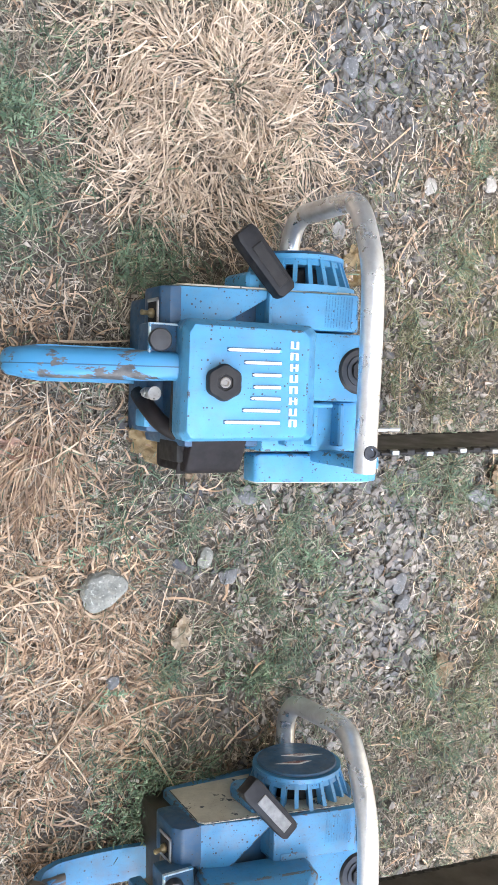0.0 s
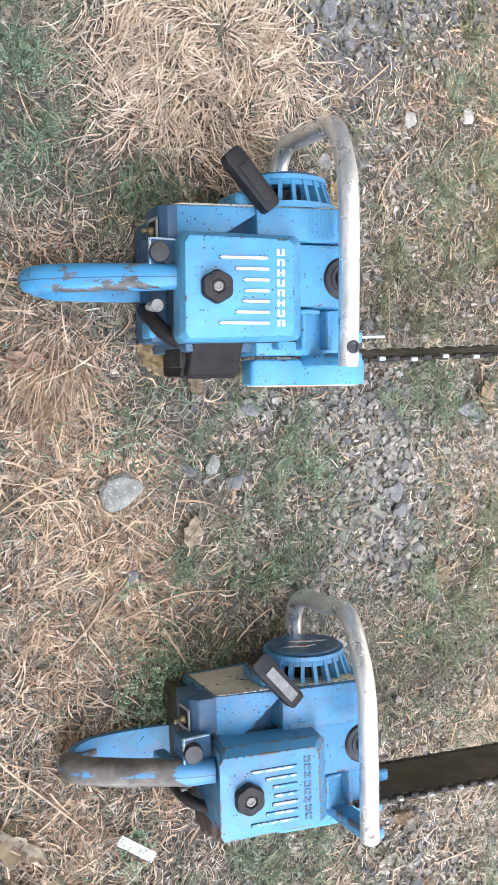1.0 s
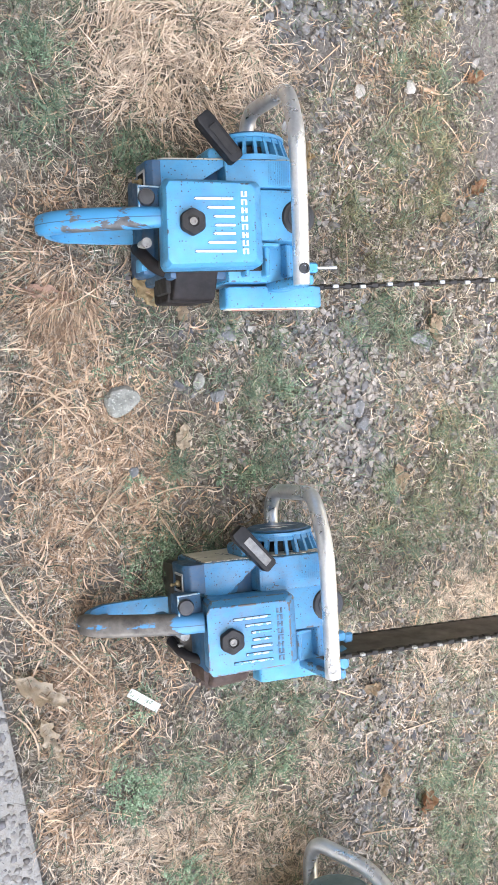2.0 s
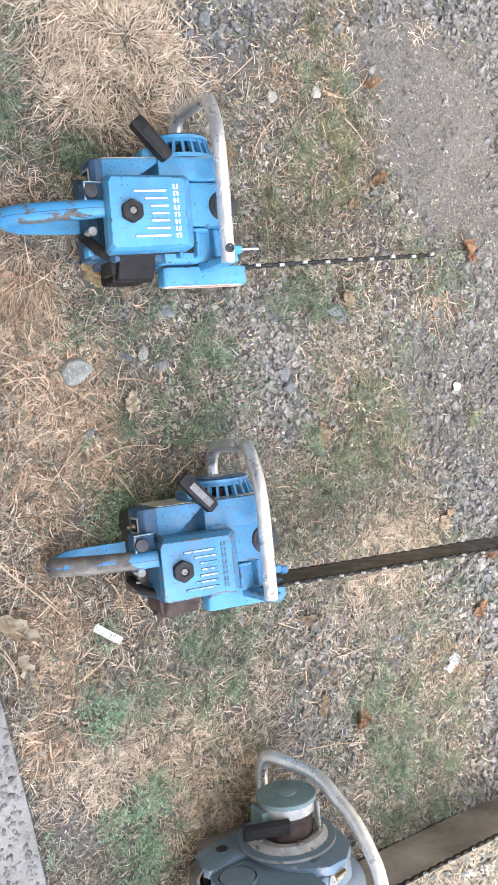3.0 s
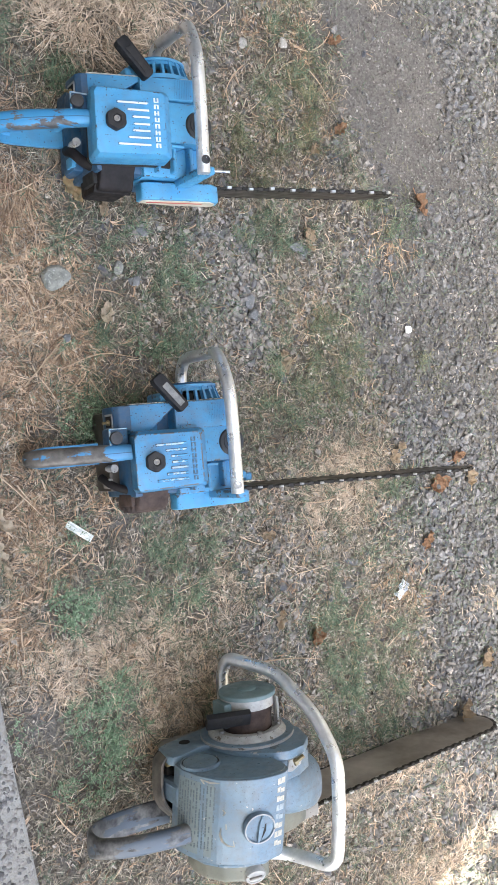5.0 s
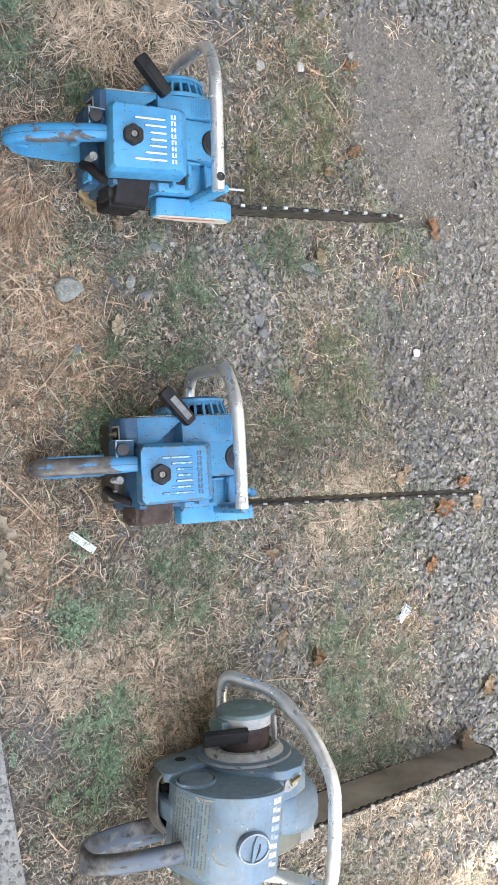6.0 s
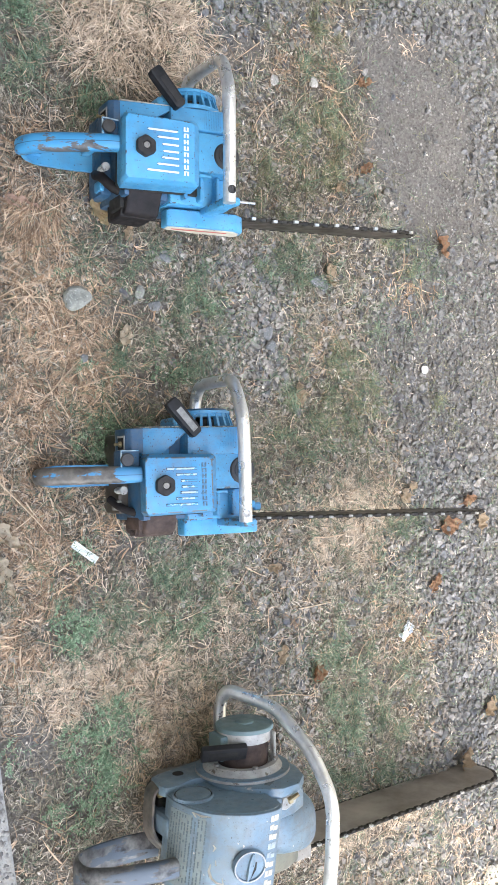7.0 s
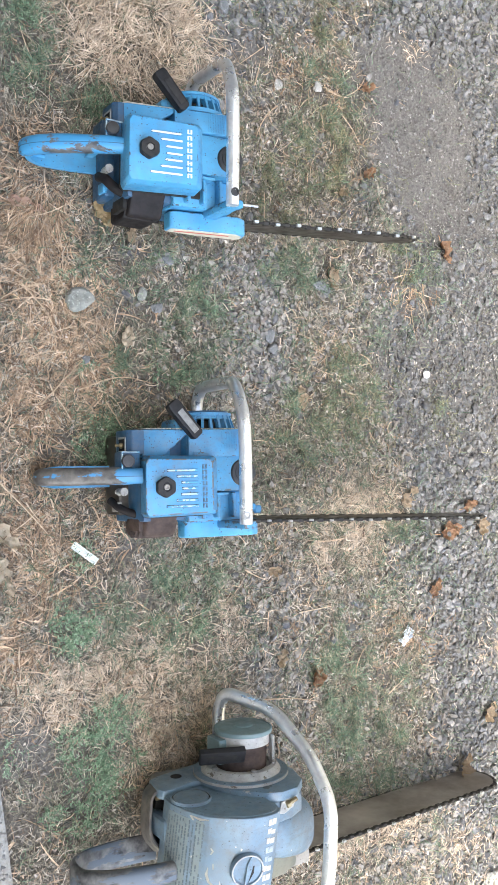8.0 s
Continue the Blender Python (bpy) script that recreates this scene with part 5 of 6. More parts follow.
def handle_paint(name, col, keep, stripe=False, seam=False, metal=((0.055, 0.055, 0.056), (0.19, 0.185, 0.18))):
    m = Mat(name, 0.42)
    base = m.mix(m.ramp(m.noise(18, 3), [(0.35, 0.0), (0.68, 1.0)]), col, tuple(c * 1.15 for c in col))
    bare = m.mix(m.ramp(m.noise(45, 5), [(0.35, 0.0), (0.7, 1.0)]), *metal)
    rough = m.noise(26, 6, 0.7, (0.35, 1.6, 1.2))
    if stripe:
        at = m.n.new("ShaderNodeTexCoord")
        sep = m.n.new("ShaderNodeSeparateXYZ")
        m.l.new(at.outputs["Object"], sep.inputs[0])
        crest = m.ramp(m.math("ABSOLUTE", sep.outputs[1]), [(0.0, 0.15), (0.0030, 0.11), (0.0055, 0.0)])
        root = m.ramp(m.math("ADD", sep.outputs[0], 0.2), [(0.045, 0.0), (0.10, 0.26)])
        rough = m.math("SUBTRACT", rough, m.math("MAXIMUM", crest, root))
    if seam:
        at = m.n.new("ShaderNodeTexCoord")
        sep = m.n.new("ShaderNodeSeparateXYZ")
        m.l.new(at.outputs["Object"], sep.inputs[0])
        line = m.math("LESS_THAN", m.math("ABSOLUTE", m.math("ADD", sep.outputs[1], 0.0015)), 0.0005)
        base = m.mix(m.math("MULTIPLY", line, 0.75), base, (0.02, 0.05, 0.09))
    rub = m.ramp(rough, [(keep, 0.0), (keep + 0.025, 1.0)])
    m.color(m.mix(rub, base, bare))
    m.bump(m.math("SUBTRACT", m.noise(260, 3), rub), 0.25, 0.0004)
    return m.m


M["handle"] = handle_paint("rubbed_blue_handle", (0.050, 0.245, 0.46), 0.545, False, True, ((0.045, 0.046, 0.050), (0.17, 0.168, 0.17)))
M["handle_worn"] = handle_paint("bare_worn_handle", (0.06, 0.225, 0.43), 0.335, True, True, ((0.050, 0.046, 0.043), (0.19, 0.175, 0.16)))
M["cover_worn"] = paint("scuffed_blue_cover", (0.042, 0.215, 0.42), (0.060, 0.262, 0.475), chip=(0.115, 0.11, 0.105), wear=0.69, grime=0.5, dots=0.72, edges=0.15)
M["block_worn"] = plain("worn_dark_lettering", (0.035, 0.05, 0.065), (0.10, 0.22, 0.34), 0.5, scale=200)

saw_a = small_saw((0.40, -0.03, 0.0), (0, 0, 0), "sky-blue chainsaw with black muffler standing on the grass", M["blue"], False)
guide_bar(saw_a, (0.515, -0.1008, 0.065), 1.9, 8.0, 6.5, 0.352, 0.087, M["bar"], bite=0.85)
saw_b = small_saw((0.4235, -0.500, -0.006), (-1.8, 1.4, 0.4), "scuffed sky-blue chainsaw with cream side and rusty muffler on the grass", M["blue_worn"], True)
guide_bar(saw_b, (0.525, -0.5676, 0.0859), -1.01, 5.96, 1.28, 0.482, 0.082, M["bar"], tooth="cast_bright", bite=0.62)


def big_saw(at, label):
    """An old, heavy chainsaw: curved shroud, tall starter, loop handle, wide bar."""
    rng = random.Random(8)
    O = (0.45, -1.02, 0.0)
    saw = thing("chainsaw", at, label, "chainsaw", "chainsaws on the grass")

    def P(name, b, mat, label="", parent=None, sharp=32):
        return part(name, b, mat, saw if parent is None else parent, label, O, sharp)

    P("crankcase", box((0.408, -1.075, 0.0), (0.56, -0.962, 0.12), 0.012, 3), M["cast"], "oily grey engine casting")
    # curved shroud over the tank
    prof = [(0.3760, 0.120), (0.3745, 0.1436), (0.3806, 0.178), (0.3905, 0.203), (0.4026, 0.2206), (0.4345, 0.2456), (0.4646, 0.2535), (0.4820, 0.2515), (0.4915, 0.2435), (0.4965, 0.228), (0.4965, 0.100)]
    def eased(pts, steps=3):
        """A smooth curve through the points."""
        out = []
        for i in range(len(pts) - 1):
            p0, p1, p2, p3 = pts[max(i - 1, 0)], pts[i], pts[i + 1], pts[min(i + 2, len(pts) - 1)]
            for k in range(steps):
                t = k / steps
                out.append(tuple(0.5 * (2 * b + (c - a) * t + (2 * a - 5 * b + 4 * c - d) * t * t + (3 * b - a - 3 * c + d) * t ** 3) for a, b, c, d in zip(p0, p1, p2, p3)))
        return out + [pts[-1]]

    prof = prof[:1] + eased(prof[1:10]) + prof[10:]
    px, pz = zip(*[q for q in prof[1:-1] if q[0] < 0.466])

    def sag(b):
        """The shroud drops a little towards the saw's right side."""
        for v in b.verts:
            f = min(max((-0.956 - v.co.y) / 0.125, 0.0), 1.2)
            v.co.x -= 0.005 * f
            v.co.z -= 0.020 * f
        return b

    def skin(x):
        return float(np.interp(x, px, pz))

    shroud = P("tank_shroud", sag(prism(prof, -1.081, -0.956, 0.0030, 3)), M["greyblue"], "faded grey-blue curved tank shroud")
    side = [(x * 0.966 + 0.0150, z * 0.958 + 0.0045) for x, z in prof]
    P("side_panel", prism(side, -0.9575, -0.9552, 0.0006, 1), M["greyblue_deep"], "darker blue side of the shroud", shroud)
    dc = (0.4040, -0.9552, 0.1480)
    P("filler_boss", lathe([(0.0290, 0), (0.0290, 0.0014), (0.0282, 0.0020), (0.0, 0.0020)], dc, (0, 1, 0), 36), M["greyblue_deep"], "", shroud)
    dc = (0.4040, -0.9535, 0.1480)
    P("filler_disc", lathe([(0.0250, 0), (0.0250, 0.0022), (0.0238, 0.0030), (0.0, 0.0034)], dc, (0, 1, 0), 36), M["greyblue_deep"], "round filler disc", shroud)
    P("filler_groove", ring(0.0272, 0.0250, 0.0012, dc, (0, 1, 0), 40), M["void"], "", shroud)
    P("filler_rim", ring(0.0290, 0.0272, 0.0030, dc, (0, 1, 0), 40), M["greyblue"], "raised rim", shroud)
    # worn label with its small print, following the curve
    arc = [(0.3746, 0.140), (0.3760, 0.152), (0.3806, 0.178), (0.3905, 0.203), (0.3990, 0.2153)]
    label_at = prism([(x - 0.0005, z + 0.0003) for x, z in arc] + [(x + 0.002, z - 0.001) for x, z in arc[::-1]], -1.072, -0.965, 0, 1)
    sag(label_at)
    label_ob = P("instruction_label", label_at, M["label_worn"], "rubbed grey-green instruction label", shroud)
    dist = np.r_[0, np.cumsum([math.dist(p, q) for p, q in zip(arc, arc[1:])])]
    b = bmesh.new()
    for k in range(13):
        d = dist[-1] * (k + 0.6) / 13.2
        x, z = np.interp(d, dist, [p[0] for p in arc]), np.interp(d, dist, [p[1] for p in arc])
        x2, z2 = np.interp(d + 0.002, dist, [p[0] for p in arc]), np.interp(d + 0.002, dist, [p[1] for p in arc])
        mm = plane_map((x - 0.0006, -0.968, z + 0.0003), (0, -1, 0), (x2 - x, 0, z2 - z + 1e-5))
        u = 0.0
        while u < 0.093:
            n = rng.uniform(0.0016, 0.0055)
            if rng.random() < 0.78:
                box((u, -0.0010, -0.0002), (min(u + n, 0.095), 0.0010, 0.0003), 0, bm=b, m=mm)
            u += n + 0.0013
    sag(b)
    P("small_print", b, M["print_dim"], "", label_ob)
    for k in range(8):
        y = -0.9665 - 0.0131 * k
        e = 0.0006 * (k * 5 % 3)
        b = box((-0.0064, -0.0044 + e, 0), (-0.0014, 0.0044, 0.0007), 0.0003, 1)
        box((-0.0006, -0.0044, 0), (0.0064, 0.0044 - 2.2 * e, 0.0007), 0.0003, 1, b)
        g = (-0.0044, 0.0026, -0.0008)[k % 3]
        box((-0.0018, g, 0), (0.0002, g + 0.0018, 0.00065), 0.0002, 1, b)
        b.transform(plane_map((0.4735, y, 0.2532), (1, 0, -0.06), (0, 1, 0)))
        sag(b)
        P("name_block", b, M["letter_dim"] if k not in (3, 4) else M["letter_gone"], "", shroud)
    nrm = Vector((-0.25, -0.155, 0.955)).normalized()
    kc = Vector((0.4405, -1.0265, 0.2358))
    cap = P("tank_cap", lathe([(0.0238, 0), (0.0238, 0.004), (0.0222, 0.0066), (0.0200, 0.0070), (0.0195, 0.0052), (0.0, 0.0052)], kc, nrm, 36), M["greyblue"], "round slotted tank cap", shroud)
    P("cap_rim", ring(0.0224, 0.0206, 0.0008, kc + nrm * 0.0066, nrm, 36), M["cast_bright"], "worn bright rim", cap)
    q = plane_map(kc + nrm * 0.0052, (0.25, 0.95, 0.07), (-0.93, 0.3, -0.27))
    b = slab([(-0.0185, -0.0008), (-0.008, -0.0035), (0.002, -0.0045), (0.010, -0.002), (0.0185, -0.001), (0.0185, 0.002), (0.006, 0.0035), (-0.006, 0.0022), (-0.0185, 0.0012)], 0, 0.0052, 0.0010, 2)
    b.transform(q)
    P("cap_grip", b, M["greyblue_deep"], "", cap)
    b = slab([(-0.016, -0.0050), (-0.002, -0.0095), (0.012, -0.0075), (0.015, -0.0055), (0.002, -0.0065)], 0, 0.0006, 0, 1)
    b.transform(q)
    P("cap_slot", b, M["void"], "", cap)
    # pale scrapes where the paint is gone
    for way in ([(0.4005, -0.999), (0.4030, -1.003), (0.4010, -1.008)], [(0.4000, -1.026), (0.3990, -1.036), (0.4020, -1.046), (0.4080, -1.052), (0.4150, -1.0535)], [(0.4130, -1.044), (0.4150, -1.0535)], [(0.3835, -0.9605), (0.3890, -0.9625), (0.3960, -0.9610)], [(0.383, -0.960), (0.385, -0.966)], [(0.4045, -1.020), (0.4050, -1.028)]):
        b = bmesh.new()
        pts = []
        for k, (x, y) in enumerate(way):
            x1, y1 = way[min(k + 1, len(way) - 1)]
            x0, y0 = way[max(k - 1, 0)]
            d = Vector((y1 - y0, x0 - x1)).normalized() * rng.uniform(0.0008, 0.0022) * (0.4 if k in (0, len(way) - 1) else 1)
            pts.append([b.verts.new((x + sd * d.x, y + sd * d.y, skin(x + sd * d.x) + 0.0006)) for sd in (-1, 1)])
        for p0, p1 in zip(pts, pts[1:]):
            b.faces.new((p0[0], p0[1], p1[1], p1[0]))
        bmesh.ops.solidify(b, geom=b.faces[:], thickness=0.0005)
        sag(b)
        P("paint_scrape", b, M["letter_dim"], "pale scraped patch of paint", shroud)
    # right-hand end housing with its small cap
    b = prism([(0.414, 0.070), (0.398, 0.100), (0.393, 0.125), (0.397, 0.155), (0.412, 0.182), (0.435, 0.199), (0.462, 0.209), (0.474, 0.205), (0.482, 0.19), (0.486, 0.03)], -1.120, -1.0835, 0.010, 4)
    end = P("end_housing", b, M["olive"], "olive-grey end housing")
    b = prism([(0.412, 0.066), (0.395, 0.100), (0.390, 0.126), (0.394, 0.157), (0.410, 0.185), (0.434, 0.2025), (0.463, 0.2125), (0.476, 0.208), (0.4845, 0.191), (0.4885, 0.03)], -1.0965, -1.0915, 0.0015, 2)
    P("lip", b, M["greyblue_deep"], "", end)
    oc = Vector((0.4500, -1.1105, 0.2025))
    on = Vector((-0.25, -0.50, 0.83)).normalized()
    ocap = P("oil_cap", lathe([(0.0155, -0.006), (0.0155, 0.004), (0.0145, 0.006), (0.0118, 0.0062), (0.0114, 0.0052), (0.0, 0.0052)], oc, on, 28), M["cast_bright"], "small round oil cap", end)
    b = box((-0.0095, -0.0016, 0), (0.0095, 0.0016, 0.0032), 0.0005, 1)
    b.transform(plane_map(oc + on * 0.0052, (0.9, 0.1, 0.3), (-0.1, 0.85, 0.5)))
    P("cap_grip", b, M["cast"], "", ocap)
    # cylinder bulge and front casting
    b = bmesh.new()
    bmesh.ops.create_icosphere(b, subdivisions=4, radius=1.0)
    for v in b.verts:
        n = [math.copysign(abs(c) ** 0.72, c) for c in v.co]
        v.co = (0.553 + 0.060 * n[0], -1.021 + 0.047 * n[1] - 0.15 * 0.060 * n[0], 0.128 + (0.072 - 0.012 * n[0]) * n[2])
    P("cylinder_cowl", b, M["greyblue"], "rounded grey-blue cylinder cowl", sharp=60)
    b = prism([(0.478, 0.02), (0.478, 0.172), (0.560, 0.160), (0.590, 0.146), (0.603, 0.115), (0.605, 0.02)], -1.098, -1.005, 0.012, 3)
    P("front_casting", b, M["olive"], "olive-grey front casting")
    P("sprocket_guard", box((0.575, -1.110, 0.05), (0.632, -1.070, 0.122), 0.004), M["cast"])
    b = prism([(0.492, 0.12), (0.494, 0.207), (0.502, 0.213), (0.540, 0.206), (0.566, 0.192), (0.578, 0.16), (0.578, 0.12)], -0.992, -0.9615, 0.006, 3)
    boss = P("nut_boss", b, M["greyblue"], "scratched blue boss")
    b = lathe([(0.0052, 0), (0.0052, 0.005), (0.0034, 0.006), (0.0034, 0.018), (0.0, 0.0185)], (0.524, -0.968, 0.2125), (0.85, 0.35, 0.05), 6)
    P("plug_nut", b, M["brass"], "small brass fitting", boss)
    b = slab([(-0.017, -0.009), (-0.006, -0.012), (0.013, -0.007), (0.018, 0.004), (0.006, 0.009), (-0.012, 0.006)], -0.002, 0.0012, 0.0008, 1)
    b.transform(plane_map((0.527, -0.968, 0.2092), (0.98, 0, -0.2), (0, 1, 0)))
    P("nut_washer", b, M["cast_bright"], "worn bare plate", boss)
    # left flange, starter base and tall starter
    prof = [(0.396, 0.054), (0.381, 0.062), (0.376, 0.100), (0.379, 0.112), (0.392, 0.114), (0.410, 0.109), (0.430, 0.102), (0.446, 0.104), (0.451, 0.130), (0.458, 0.150), (0.470, 0.170), (0.485, 0.186), (0.500, 0.199), (0.520, 0.208), (0.550, 0.204), (0.575, 0.18), (0.588, 0.14), (0.585, 0.06), (0.55, 0.02)]
    fl = P("starter_flange", prism([(x - 0.0025, z + 0.004) for x, z in prof], -0.9625, -0.948, 0.0035, 2), M["greyblue_deep"], "dark grey-blue starter flange")
    # flat near-black disc whose colour stands for the hole's shade
    P("flange_hole", lathe([(0.0085, 0), (0.0085, 0.0006), (0.0, 0.0006)], (0.4185, -0.9479, 0.0755), (0, 1, 0), 20), M["void"], "", fl)
    P("flange_print", bars(plane_map((0.500, -0.9477, 0.184), (0.82, 0, -0.57), (0.57, 0, 0.82)), 0.052, 0.011, 1, rng, 0.0010, 0.85), M["print_dim"], "", fl)
    c = (0.511, -0.9475, 0.110)
    P("collar", ring(0.0715, 0.0560, 0.0045, c, (0, 1, 0), 48), M["greyblue_deep"], "", fl)
    P("collar_edge", ring(0.0722, 0.0706, 0.0036, c, (0, 1, 0), 48), M["cast_bright"], "thin worn edge", fl)
    st = P("starter_base", lathe([(0.0605, 0), (0.0605, 0.006), (0.058, 0.0095), (0.054, 0.0140), (0.047, 0.0150), (0.045, 0.011)], c, (0, 1, 0), 44), M["cast_bright"], "worn pale starter base ring")
    P("starter_neck", lathe([(0.0385, 0), (0.0385, 0.048)], (c[0] + 0.001, c[1] + 0.006, c[2]), (0, 1, 0), 36), M["rust"], "", st)
    P("starter_band", ring(0.0415, 0.030, 0.0165, (0.5125, -0.9015, 0.1115), (0, 1, 0), 44), M["cast_bright"], "worn bright starter band", st)
    P("starter_cap", lathe([(0.0405, 0), (0.0440, 0.001), (0.0448, 0.004), (0.0440, 0.0068), (0.0415, 0.0080), (0.0400, 0.0074), (0.0385, 0.0080), (0.0150, 0.0086), (0.0146, 0.0104), (0.0132, 0.0112), (0.0, 0.0112)], (0.514, -0.8870, 0.1115), (0, 1, 0), 48), M["teal"], "dull teal starter cap", st)
    P("guide_block", box((0.462, -0.925, 0.092), (0.480, -0.889, 0.128), 0.003), M["teal"], "", st)
    for x, z, w in ((0.545, 0.135, 0.004), (0.549, 0.086, 0.005)):
        P("strut", box((x, -0.942, z), (x + w, -0.890, z + 0.012), 0.0015, 1), M["cast_bright"], "", st)
    for k in range(5):
        a = 0.5 + 1.25 * k
        P("base_screw", lathe([(0.0042, 0), (0.0042, 0.003), (0.0, 0.0034)], (c[0] + 0.0505 * math.cos(a), c[1] + 0.0145, c[2] + 0.0505 * math.sin(a)), (0, 1, 0), 10), M["cast"], "", st)
    mm = plane_map((0.4600, -0.907, 0.1410), (0.955, -0.02, 0.295), (-0.11, 0.88, 0.46))
    b = box((-0.034, -0.0115, -0.006), (0.034, 0.0115, 0.005), 0.0022, 2)
    b.transform(mm)
    grip = P("pull_grip", b, M["grip_black"], "black pull grip wedged on the starter")
    b = box((-0.024, -0.0050, 0.0042), (0.020, 0.0050, 0.0054), 0.0005, 1)
    b.transform(mm)
    P("grip_inlay", b, M["void"], "", grip)
    # rear web and loop handle
    web = rounded_path([(0.396, -0.953, 0.094), (0.375, -0.953, 0.094), (0.367, -0.962, 0.094), (0.3625, -1.005, 0.096), (0.366, -1.022, 0.100), (0.378, -1.036, 0.106)], 0.008)
    # the web's colour is darkened to stand for its shaded side
    web_part = P("rear_web", sweep(web, [(0.0022, 0.0050), (0.0012, 0.0062), (-0.0012, 0.0062), (-0.0022, 0.0050), (-0.0022, -0.022), (0.0022, -0.022)]), M["web_shaded"], "thin rear web round a dark opening, shade put into its colour")
    # dark sheet added for the shade inside the web
    P("web_lining", sweep([Vector(p) + Vector((0.0035, 0, -0.004)) for p in web[2:-2]], [(0.0012, 0.004), (-0.0012, 0.004), (-0.0012, -0.026), (0.0012, -0.026)]), M["rubber"], "", web_part)
    P("tank_pipe", box((0.370, -1.018, 0.06), (0.390, -0.984, 0.134), 0.009, 3), M["greyblue"], "blue-grey pipe stub")
    # near-black block whose colour stands for the shade inside the web's opening
    P("opening_shade", box((0.378, -1.036, 0.062), (0.402, -0.960, 0.090), 0.004), M["void"])
    P("fuel_union", lathe([(0.004, 0), (0.004, 0.010), (0.0025, 0.011), (0.0025, 0.018), (0.0, 0.018)], (0.379, -0.967, 0.090), (0.3, 0.5, 1), 10), M["brass"], "dull brass union")
    path = rounded_path([(0.386, -1.047, 0.151), (0.350, -1.047, 0.147), (0.290, -1.046, 0.134), (0.254, -1.045, 0.112), (0.250, -1.045, 0.086), (0.276, -1.046, 0.066), (0.33, -1.048, 0.056), (0.392, -1.050, 0.058)], 0.020)

    def section(t):
        k = min(max((t - 0.42) / 0.16, 0.0), 1.0)
        w, h = 0.0140 + 0.0060 * k, 0.0095 - 0.0045 * k
        return [(w * math.copysign(abs(math.cos(2 * math.pi * j / 20)) ** 0.7, math.cos(2 * math.pi * j / 20)), h * math.copysign(abs(math.sin(2 * math.pi * j / 20)) ** 0.8, math.sin(2 * math.pi * j / 20))) for j in range(20)]

    P("rear_handle", sweep(path, section), M["handle_grey"], "rubbed grey-blue loop handle")
    # front handlebar
    pts = [(0.50, -1.120, 0.140), (0.540, -1.128, 0.158), (0.566, -1.125, 0.245), (0.572, -1.05, 0.25), (0.576, -0.968, 0.249), (0.578, -0.915, 0.200), (0.566, -0.862, 0.120), (0.520, -0.843, 0.050), (0.516, -0.870, 0.036), (0.516, -0.945, 0.036)]
    handlebar(saw, pts, 0.0100, O, "bare aluminium wrap handlebar, dull with age", 0.026)
    return saw


M["handle_grey"] = handle_paint("rubbed_grey_blue_handle", (0.072, 0.090, 0.115), 0.475, False, False, ((0.018, 0.018, 0.020), (0.21, 0.205, 0.20)))
saw_c = big_saw((0.45, -1.02, 0.0), "old heavy grey-blue chainsaw with wide bar standing on the grass")
guide_bar(saw_c, (0.60, -1.099, 0.064), 0.9, -2.0, 0.0, 0.515, 0.108, M["bar_light"], cutter_gap=6, blunt=0.0, tooth="cast_bright", bite=0.7)

# ---- loose things on the ground ----


def ground_z(x, y):
    return float(height(np.array([x]), np.array([y]))[0])


def stone(at, size, material, label, seed, rz=0.0, flat=0.55):
    b = bmesh.new()
    bmesh.ops.create_icosphere(b, subdivisions=4 if size[0] > 0.03 else 3, radius=1)
    rng = random.Random(seed)
    off = Vector((rng.uniform(0, 50), rng.uniform(0, 50), 0))
    for k in range(9):
        d = Vector((rng.gauss(0, 1), rng.gauss(0, 1), rng.gauss(0, 1))).normalized()
        cut = rng.uniform(0.62, 0.92)
        for v in b.verts:
            v.co -= d * max(0.0, v.co.dot(d) - cut)
    for v in b.verts:
        k = 1.1 + 0.20 * noise.noise(v.co * 1.1 + off) + 0.12 * noise.noise(v.co * 2.6 + off) + 0.03 * noise.noise(v.co * 9 + off)
        v.co = Vector((v.co.x * size[0] / 2 * k, v.co.y * size[1] / 2 * k, v.co.z * size[1] / 2 * flat * k))
    ob = part("stone", b, material, sharp=24)
    ob.matrix_world = pose(at[0], at[1], ground_z(*at) + size[1] * 0.16 + 0.006, 0, 0, rz)
    return tagged(ob, label, "stone")


stone((0.288, -0.236), (0.040, 0.035), M["stone_grey"], "large rounded grey stone half sunk in the grass", 1, 10)
stone((1.010, -0.307), (0.017, 0.015), M["stone_white"], "small bright white quartz pebble in the gravel", 2)
stone((0.735, 0.190), (0.021, 0.018), M["stone_pale"], "pale rounded pebble on the dry soil", 3, 30)
stone((0.655, 0.178), (0.020, 0.016), M["stone_pale"], "pale rounded pebble on the dry soil", 4, 80)
stone((0.352, 0.232), (0.016, 0.013), M["stone_pale"], "pale pebble lying in the straw tuft", 5, 10)
stone((0.640, -0.262), (0.024, 0.018), M["stone_slate"], "flat blue-grey slate stone on the gravel", 6, 60)
stone((0.647, -0.284), (0.020, 0.018), M["stone_slate"], "flat blue-grey slate stone on the gravel", 7, 20)
stone((0.545, 0.285), (0.024, 0.018), M["stone_slate"], "dark blue-grey stone at the gravel's edge", 8, 100)
stone((0.420, -0.235), (0.022, 0.017), M["stone_slate"], "grey stone in thin green grass", 9, 30)
stone((0.395, -0.215), (0.020, 0.016), M["stone_grey"], "grey stone in thin green grass", 10, 70)
stone((0.44, -0.155), (0.022, 0.016), M["stone_slate"], "dark stone lying beside the chainsaw", 11, 0)
